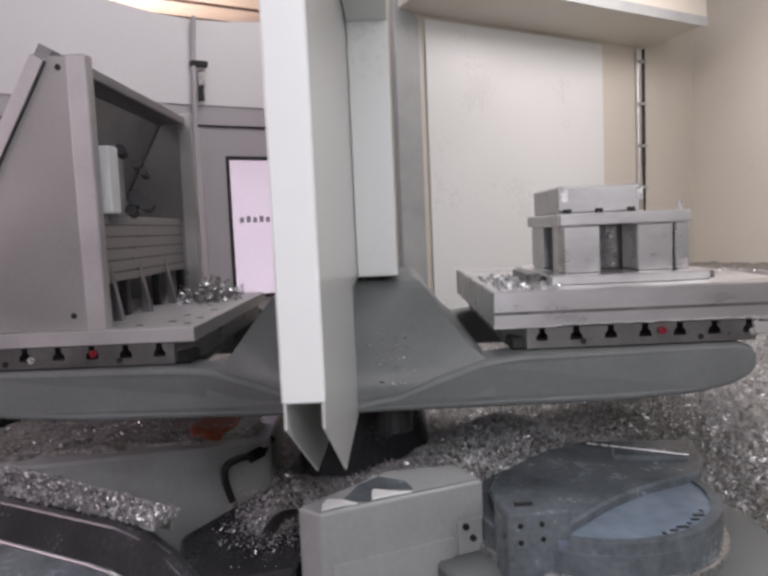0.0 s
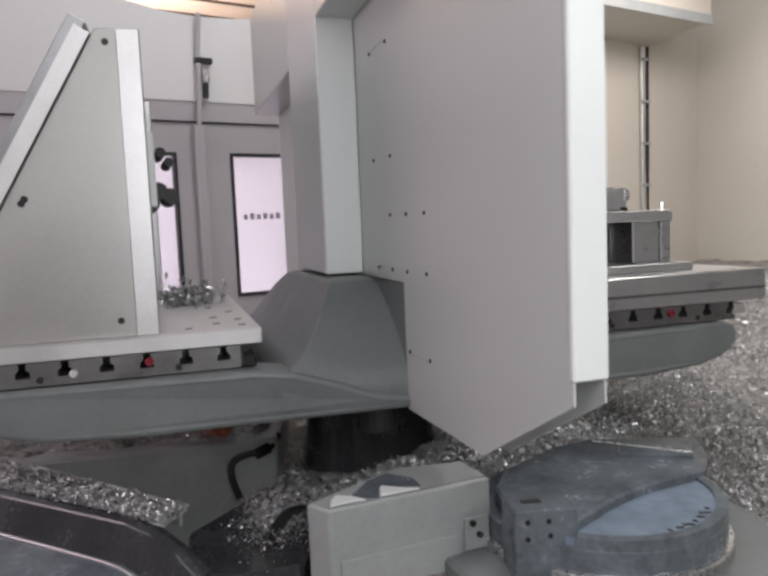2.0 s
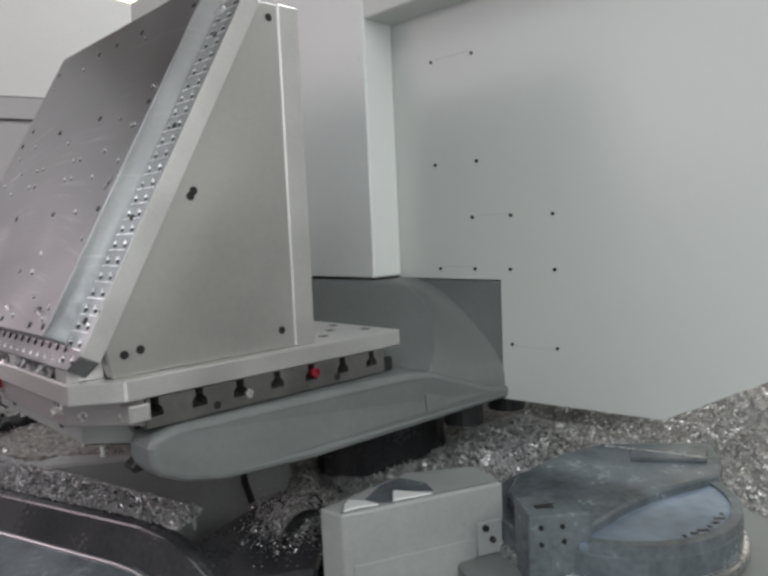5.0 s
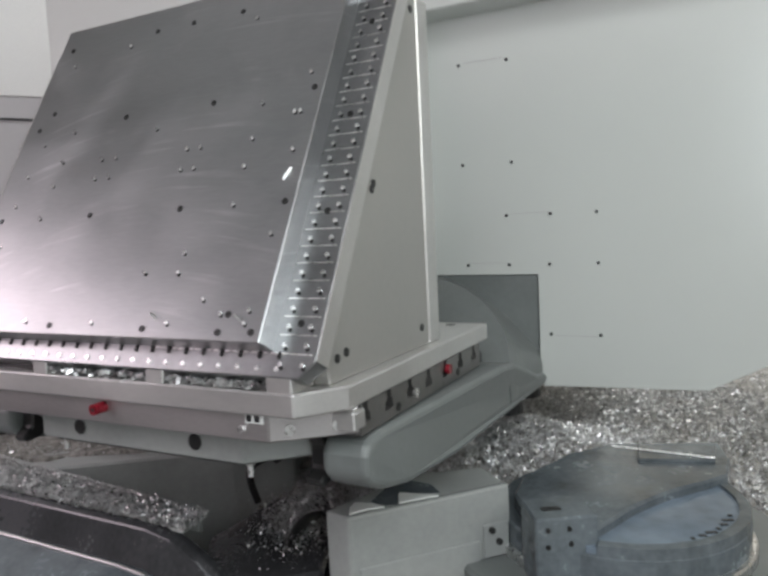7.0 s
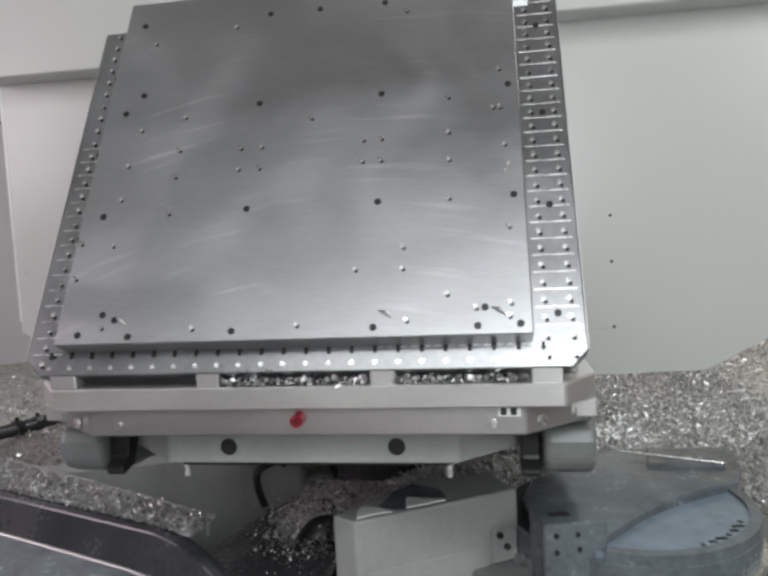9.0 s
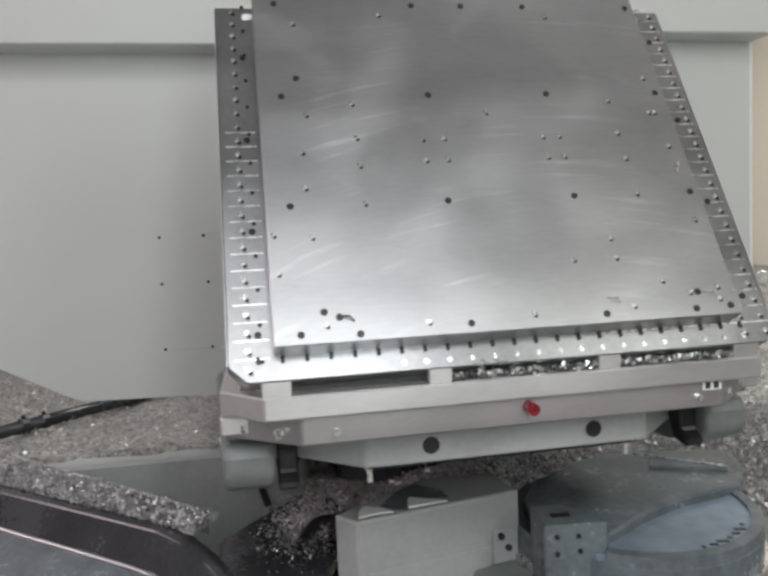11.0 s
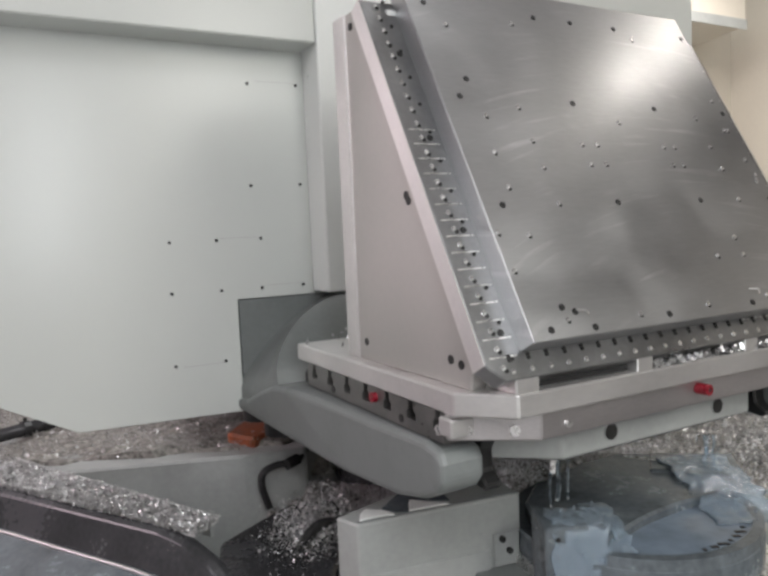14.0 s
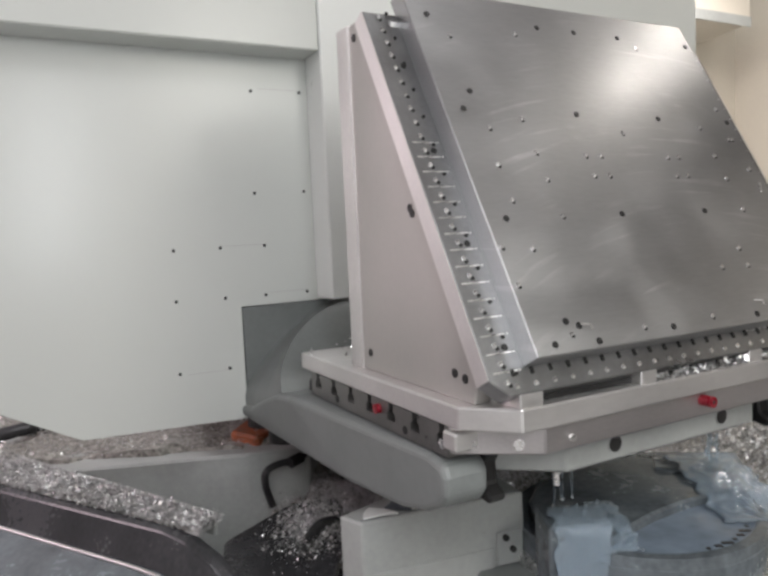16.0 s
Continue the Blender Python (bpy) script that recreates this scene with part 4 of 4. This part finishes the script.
for y, z, r in ((-0.665, 1.84, 0.018), (-0.62, 1.80, 0.016), (-0.60, 1.775, 0.014), (-0.63, 1.70, 0.026), (-0.60, 1.685, 0.024), (-0.645, 1.665, 0.018)):
    part("valve", rod((0.20, y, z), (0.25, y + 0.01, z + 0.008), r * 0.9, 12), DARK, plate, "black valve knob")
square = mesh_of("socket", box(-0.009, 0.009, -0.009, 0.009, 0, 0.0012, 0), DARK)
for x, y in ((0.42, -0.44), (0.36, -0.50), (0.30, -0.44), (0.42, -0.57), (0.22, -0.50), (0.10, -0.45), (-0.05, -0.50), (-0.2, -0.45)):
    spot("socket", square, plate, (x, y, 1.3552))

# raised discs: bright ones paint glints, dark ones the shade in holes
strip_glint = mesh_of("bushing", rod((0, 0, 0), (0, 0, 0.0022), 0.0042, 10), POLISHED)
bore_bm = rod((0, 0, 0), (0, 0, 0.0024), 0.0036, 10)
bore = mesh_of("bore", bore_bm, DARK)
bolt_me = mesh_of("bolt", rod((0, 0, 0), (0, 0, 0.0025), 0.0060, 14), DARK)
slot_me = mesh_of("slot_line", box(-0.034, 0.034, -0.0011, 0.0011, 0, 0.0012, 0), POLISHED)


def at_face(name, me, u, v, out=0.0):
    p = FACE @ Vector((u, v, out))
    return spot(name, me, plate, p, FACE.to_3x3().to_4x4())


v = 0.022
row = 0
while v < TOP - 0.01:
    for u in (0.417, 0.458):
        at_face("bushing", strip_glint, u, v, BACKING)
        at_face("bore", bore, u + 0.004, v - 0.006, BACKING - 0.0005)
    at_face("bushing", strip_glint, -0.450, v, BACKING)
    at_face("bore", bore, -0.446, v - 0.006, BACKING - 0.0005)
    if row % 2 == 0:
        at_face("bore", bore, -0.428, v + 0.012, BACKING)
    at_face("slot_line", slot_me, 0.438, v + 0.017, BACKING)
    if v < 0.46:
        at_face("slot_line", slot_me, -0.443, v + 0.017, BACKING).scale = (0.8, 1, 1)
    v += 0.0312
    row += 1
for i in range(23):
    u = -0.434 + 0.0385 * i
    at_face("bore", bore, u, 0.033, BACKING)
    at_face("bore", bore, u, 0.0385, BACKING)
    at_face("bushing", strip_glint, u, 0.014, BACKING)
    if i > 14:
        at_face("slot_line", slot_me, u + 0.019, 0.0395, BACKING).scale = (0.4, 1, 1)
# socket screws that hold the centre plate: a grid, then the odd ones at the corners
for u in (-0.366, -0.091, 0.146, 0.378):
    for w in (0.059, 0.291, 0.524, 0.752):
        at_face("bolt", bolt_me, u, w, -0.001)
for u, w in ((0.013, 0.752), (-0.336, 0.566), (-0.273, 0.054), (0.324, 0.088), (0.312, 0.057), (-0.303, 0.085), (-0.327, 0.095)):
    at_face("bolt", bolt_me, u, w, -0.001)
for u, vs in ((0.439, (0.09, 0.291, 0.486, 0.695)), (-0.432, (0.079, 0.268, 0.458, 0.652))):
    for w in vs:
        at_face("bolt", bolt_me, u, w, BACKING - 0.0005)
# bright discs painted as glints on the centre plate
glint = mesh_of("dowel", rod((0, 0, 0), (0, 0, 0.0030), 0.0038, 10), POLISHED)
GLINTS = [(-0.163, 0.726), (-0.334, 0.701), (-0.326, 0.482), (-0.339, 0.401), (-0.339, 0.327), (-0.336, 0.231), (-0.399, 0.238), (-0.395, 0.167), (0.013, 0.482), (0.361, 0.562), (0.348, 0.476), (0.360, 0.476), (0.365, 0.395), (0.366, 0.232), (0.190, 0.202), (0.111, 0.164), (0.190, 0.163), (0.263, 0.114), (0.308, 0.089), (0.198, 0.071), (0.363, 0.096), (0.360, 0.074), (0.018, 0.068), (-0.162, 0.067), (-0.326, 0.073), (0.189, 0.726)]
GLINTS += [(u, w) for u in (-0.240, 0.268) for w in (0.506, 0.429, 0.370, 0.292)]
GLINTS += [(u, w) for u in (-0.118, -0.078, 0.114, 0.147) for w in (0.424, 0.378)]
for u, w in GLINTS:
    at_face("dowel", glint, u, w, -0.0005)
    at_face("bore", bore, u + 0.003, w - 0.004, -0.0016)
tab_bm = box(-0.0022, 0.0022, -0.013, 0.013, 0, 0.004, 0.001)
tab_me = mesh_of("clip", tab_bm, POLISHED)
spot("clip", tab_me, plate, FACE @ Vector((0.368, 0.345, 0)), FACE.to_3x3().to_4x4() @ pose(0, 0, 0, 0, 0, -25))
for u in (-0.30, 0.155, 0.335):
    at_face("hook", mesh_of("hook", pipe([(0, 0, 0), (0.012, -0.006, 0.01), (0.02, -0.012, 0.004)], 0.0017, 6), POLISHED), u, 0.088)

# ---- the second pallet behind the panel, with its block fixture ----
HALF = pose(0, 0, 0, 0, 0, 180)
pallet_b = copy_thing(pallet_a, HALF @ Matrix.Translation(BASES[pallet_a]))
tagged(pallet_b, "oily steel pallet carrying a thick aluminium riser")
riser = thing("riser_plate", (0, 0.73, 1.3165), "thick machined aluminium riser plate with a worn edge", "riser plate")
slab = part("slab", box(-0.50, 0.505, 0.37, 1.15, 1.3165, 1.4125, 0.004), ALU, riser)
part("groove", box(0.5045, 0.5062, 0.372, 1.148, 1.352, 1.360, 0), PALLET, slab, "darker machining groove")
part("worn_edge", pipe([(0.504, 0.37 + 0.02 * i, 1.3185 + 0.006 * abs(math.sin(i * 1.1)) * (i > 8)) for i in range(39)], 0.0018, 6), ALU, slab, "bright worn lower edge")
blockf = thing("block_fixture", (0.1, 0.76, 1.413), "aluminium block fixture with pillars and a stacked top block", "fixture")
part("sub_plate", box(-0.15, 0.40, 0.545, 0.97, 1.413, 1.438, 0.003), ALU, blockf)
for x0, x1, y0, y1 in ((0.20, 0.33, 0.595, 0.70), (0.20, 0.33, 0.80, 0.90), (0.24, 0.33, 0.905, 0.945), (-0.10, 0.06, 0.595, 0.70), (-0.10, 0.06, 0.82, 0.945)):
    part("pillar", box(x0, x1, y0, y1, 1.438, 1.57, 0.004), ALU, blockf)
part("core", box(-0.02, 0.18, 0.66, 0.88, 1.438, 1.57, 0.004), PALLET, blockf, "dark inner core")
part("top_deck", box(-0.12, 0.335, 0.585, 0.95, 1.57, 1.605, 0.004), ALU, blockf)
top_block = part("top_block", box(-0.08, 0.25, 0.60, 0.84, 1.606, 1.685, 0.005), ALU, blockf)
for y in (0.62, 0.71, 0.80):
    part("clamp_bolt", rod((0.285, y, 1.605), (0.285, y, 1.618), 0.012, 6), RUBBER, blockf, "black hex bolt")
part("pin", rod((0.31, 0.925, 1.605), (0.31, 0.925, 1.63), 0.008, 10), POLISHED, blockf)
for y in (0.612, 0.828):
    part("clip", box(0.25, 0.254, y, y + 0.018, 1.64, 1.675, 0.001), POLISHED, top_block, "shiny clip")
part("stop_block", box(0.05, 0.30, 0.50, 0.54, 1.413, 1.44, 0.003), PALLET, blockf)
part("stop_block", box(0.10, 0.34, 0.98, 1.01, 1.413, 1.432, 0.003), PALLET, blockf)

# chips that lie on the turning parts
rng = np.random.default_rng(31)


def rider_chips(label, base, pts, size, seed):
    pts = np.asarray(pts) - np.array(base)
    ob = new("loose_chips", flakes("loose_chips", CHIP, pts, size, seed))
    ob.location = base
    BASES[ob] = Vector(base)
    return tagged(ob, label, "chips", "", "stuff")


n = 170
cx, cy = np.clip(rng.normal(0.50, 0.025, n), 0.3, 0.54), np.clip(rng.normal(0.115, 0.035, n), 0.03, 0.34)
chips_a = rider_chips("few bright chips lying on the saddle", (0.45, 0.15, 1.38), np.stack([cx, cy, np.array([saddle_top(u, w) for u, w in zip(cx, cy)]) + np.abs(rng.normal(0, 0.003, n))], 1), 0.0022, 32)
chips_b = rider_chips("loose chips along the gap under the plate", (0.1, -1.12, 1.3555), np.stack([rng.uniform(-0.12, 0.39, 900), rng.uniform(-1.150, -1.128, 900), rng.uniform(1.357, 1.368, 900)], 1), 0.0034, 33)
chips_c = rider_chips("chips heaped behind the fixture", (0.0, -0.5, 1.352), np.stack([rng.normal(-0.25, 0.07, 900), rng.normal(-0.56, 0.05, 900), 1.353 + np.abs(rng.normal(0, 0.03, 900))], 1), 0.007, 34)
chips_d = rider_chips("fine chips strewn on the riser", (0.2, 0.5, 1.413), np.stack([rng.uniform(0.0, 0.49, 700), rng.uniform(0.39, 0.56, 700), rng.uniform(1.414, 1.419, 700)], 1), 0.004, 35)

# ---- coolant that wells up at the end ----


def blob_strand(name, x, y, z0, z1, r, seed, label):
    rr = random.Random(seed)
    ob = thing(name, (x, y, z0), label, "coolant")
    k = 7
    pts = [(x + rr.uniform(-1, 1) * r * 0.6, y + rr.uniform(-1, 1) * r * 0.6, z0 + (z1 - z0) * i / (k - 1)) for i in range(k)]
    part("strand", pipe(smooth_curve(pts, 5), r, 8), COOLANT, ob, soft=True)
    for _ in range(5):
        q = Vector((x + rr.uniform(-4, 4) * r, y + rr.uniform(-4, 4) * r, z0 + (z1 - z0) * rr.uniform(0.1, 0.9)))
        part("droplet", rod(q, q + Vector((0.002, 0, rr.uniform(0.01, 0.03))), r * 0.45, 8, r2=r * 0.1), COOLANT, ob, soft=True)
    return ob


jets = [blob_strand("coolant_jet", *a, "thin clear jet of coolant below the pallet") for a in ((0.362, -0.72, 0.975, 1.225, 0.0055, 1), (0.345, -0.715, 0.97, 1.225, 0.003, 2), (0.39, -0.70, 0.97, 1.225, 0.003, 3), (0.80, -0.50, 0.955, 1.06, 0.006, 4), (0.815, -0.51, 0.955, 1.05, 0.004, 5))]


def sheet_of_coolant(x0, x1, path, seed):
    """A thin wavy film that runs over an edge along the path of (y, z)."""
    line = smooth_curve([(0, y, z) for y, z in path], 6)
    ob = thing("coolant_film", ((x0 + x1) / 2, path[0][0], path[0][1]), "bluish film of splashing coolant over the round station", "coolant")
    bm = bmesh.new()
    n = 22
    rows = []
    for k, p in enumerate(line):
        w = 1 - 0.16 * noise.noise((seed, k * 0.4, 0)) - 0.08 * math.sin(k * 0.9 + seed)
        row = []
        for i in range(n + 1):
            x = (x0 + x1) / 2 + (x1 - x0) * (i / n - 0.5) * w
            d = 0.004 + 0.006 * noise.noise((x * 45, k * 0.55, seed)) + 0.003 * noise.noise((x * 120, k * 1.3, seed))
            row.append(bm.verts.new((x, p.y - d, p.z + d)))
        rows.append(row)
    for a, c in zip(rows, rows[1:]):
        for i in range(n):
            bm.faces.new((a[i], a[i + 1], c[i + 1], c[i]))
    tidy(bm)
    film = part("film", bm, FOAM, ob, soft=True)
    thick = film.modifiers.new("thickness", "SOLIDIFY")
    thick.thickness = 0.002
    rr = random.Random(seed)
    for _ in range(14):
        k = rr.randrange(2, len(line) - 1)
        p = Vector((rr.uniform(x0, x1), line[k].y - 0.012, line[k].z + 0.010))
        part("droplet", rod(p, p + Vector((0.003, 0, rr.uniform(0.004, 0.010))), 0.004, 8, r2=0.002), FOAM, ob, soft=True)
    return ob


films = [sheet_of_coolant(0.305, 0.42, [(-0.80, 0.990), (-0.86, 0.991), (-0.899, 0.98), (-0.905, 0.91), (-0.91, 0.82)], 1), sheet_of_coolant(0.405, 0.475, [(-0.70, 0.956), (-0.76, 0.956), (-0.82, 0.955), (-0.86, 0.94), (-0.90, 0.932)], 2), sheet_of_coolant(0.70, 0.87, [(-0.42, 0.964), (-0.50, 0.964), (-0.59, 0.956), (-0.66, 0.945), (-0.70, 0.932), (-0.78, 0.931)], 3)]


def motions():
    turn = [(t, pose(0, 0, lift, 0, 0, th)) for t, th, lift in TURN]
    for ob in (changer, pallet_a, plate, riser, blockf, chips_a, chips_b, chips_c, chips_d):
        walk(ob, [(t, m @ Matrix.Translation(BASES[ob])) for t, m in turn])
    walk(pallet_b, [(t, m @ HALF @ Matrix.Translation(BASES[pallet_a])) for t, m in turn])
    for i, ob in enumerate(jets):
        b = BASES[ob]
        low = Matrix.Translation((b.x, b.y, b.z - 0.30))
        first = (12.1, 13.0, 13.1, 13.2, 13.3)[i]
        rows = [(0, low), (first, low), (first + 0.4, Matrix.Translation(b))]
        rows += [(14.0 + 0.5 * k, Matrix.Translation((b.x, b.y, b.z - 0.012 * ((k + i) % 2))) @ pose(0, 0, 0, 0, 0, 35 * k)) for k in range(5)]
        walk(ob, rows)
    for i, ob in enumerate(films):
        b = BASES[ob]
        low = Matrix.Translation((b.x, b.y + 0.03, b.z - 0.32))
        rows = [(0, low), (13.0 + 0.1 * i, low), (13.6 + 0.15 * i, Matrix.Translation(b))]
        rows += [(14.5 + 0.5 * k, Matrix.Translation((b.x + 0.008 * math.sin(2 * k + i), b.y - 0.004 * (k % 2), b.z + 0.003 * (k % 2)))) for k in range(4)]
        walk(ob, rows)


motions()
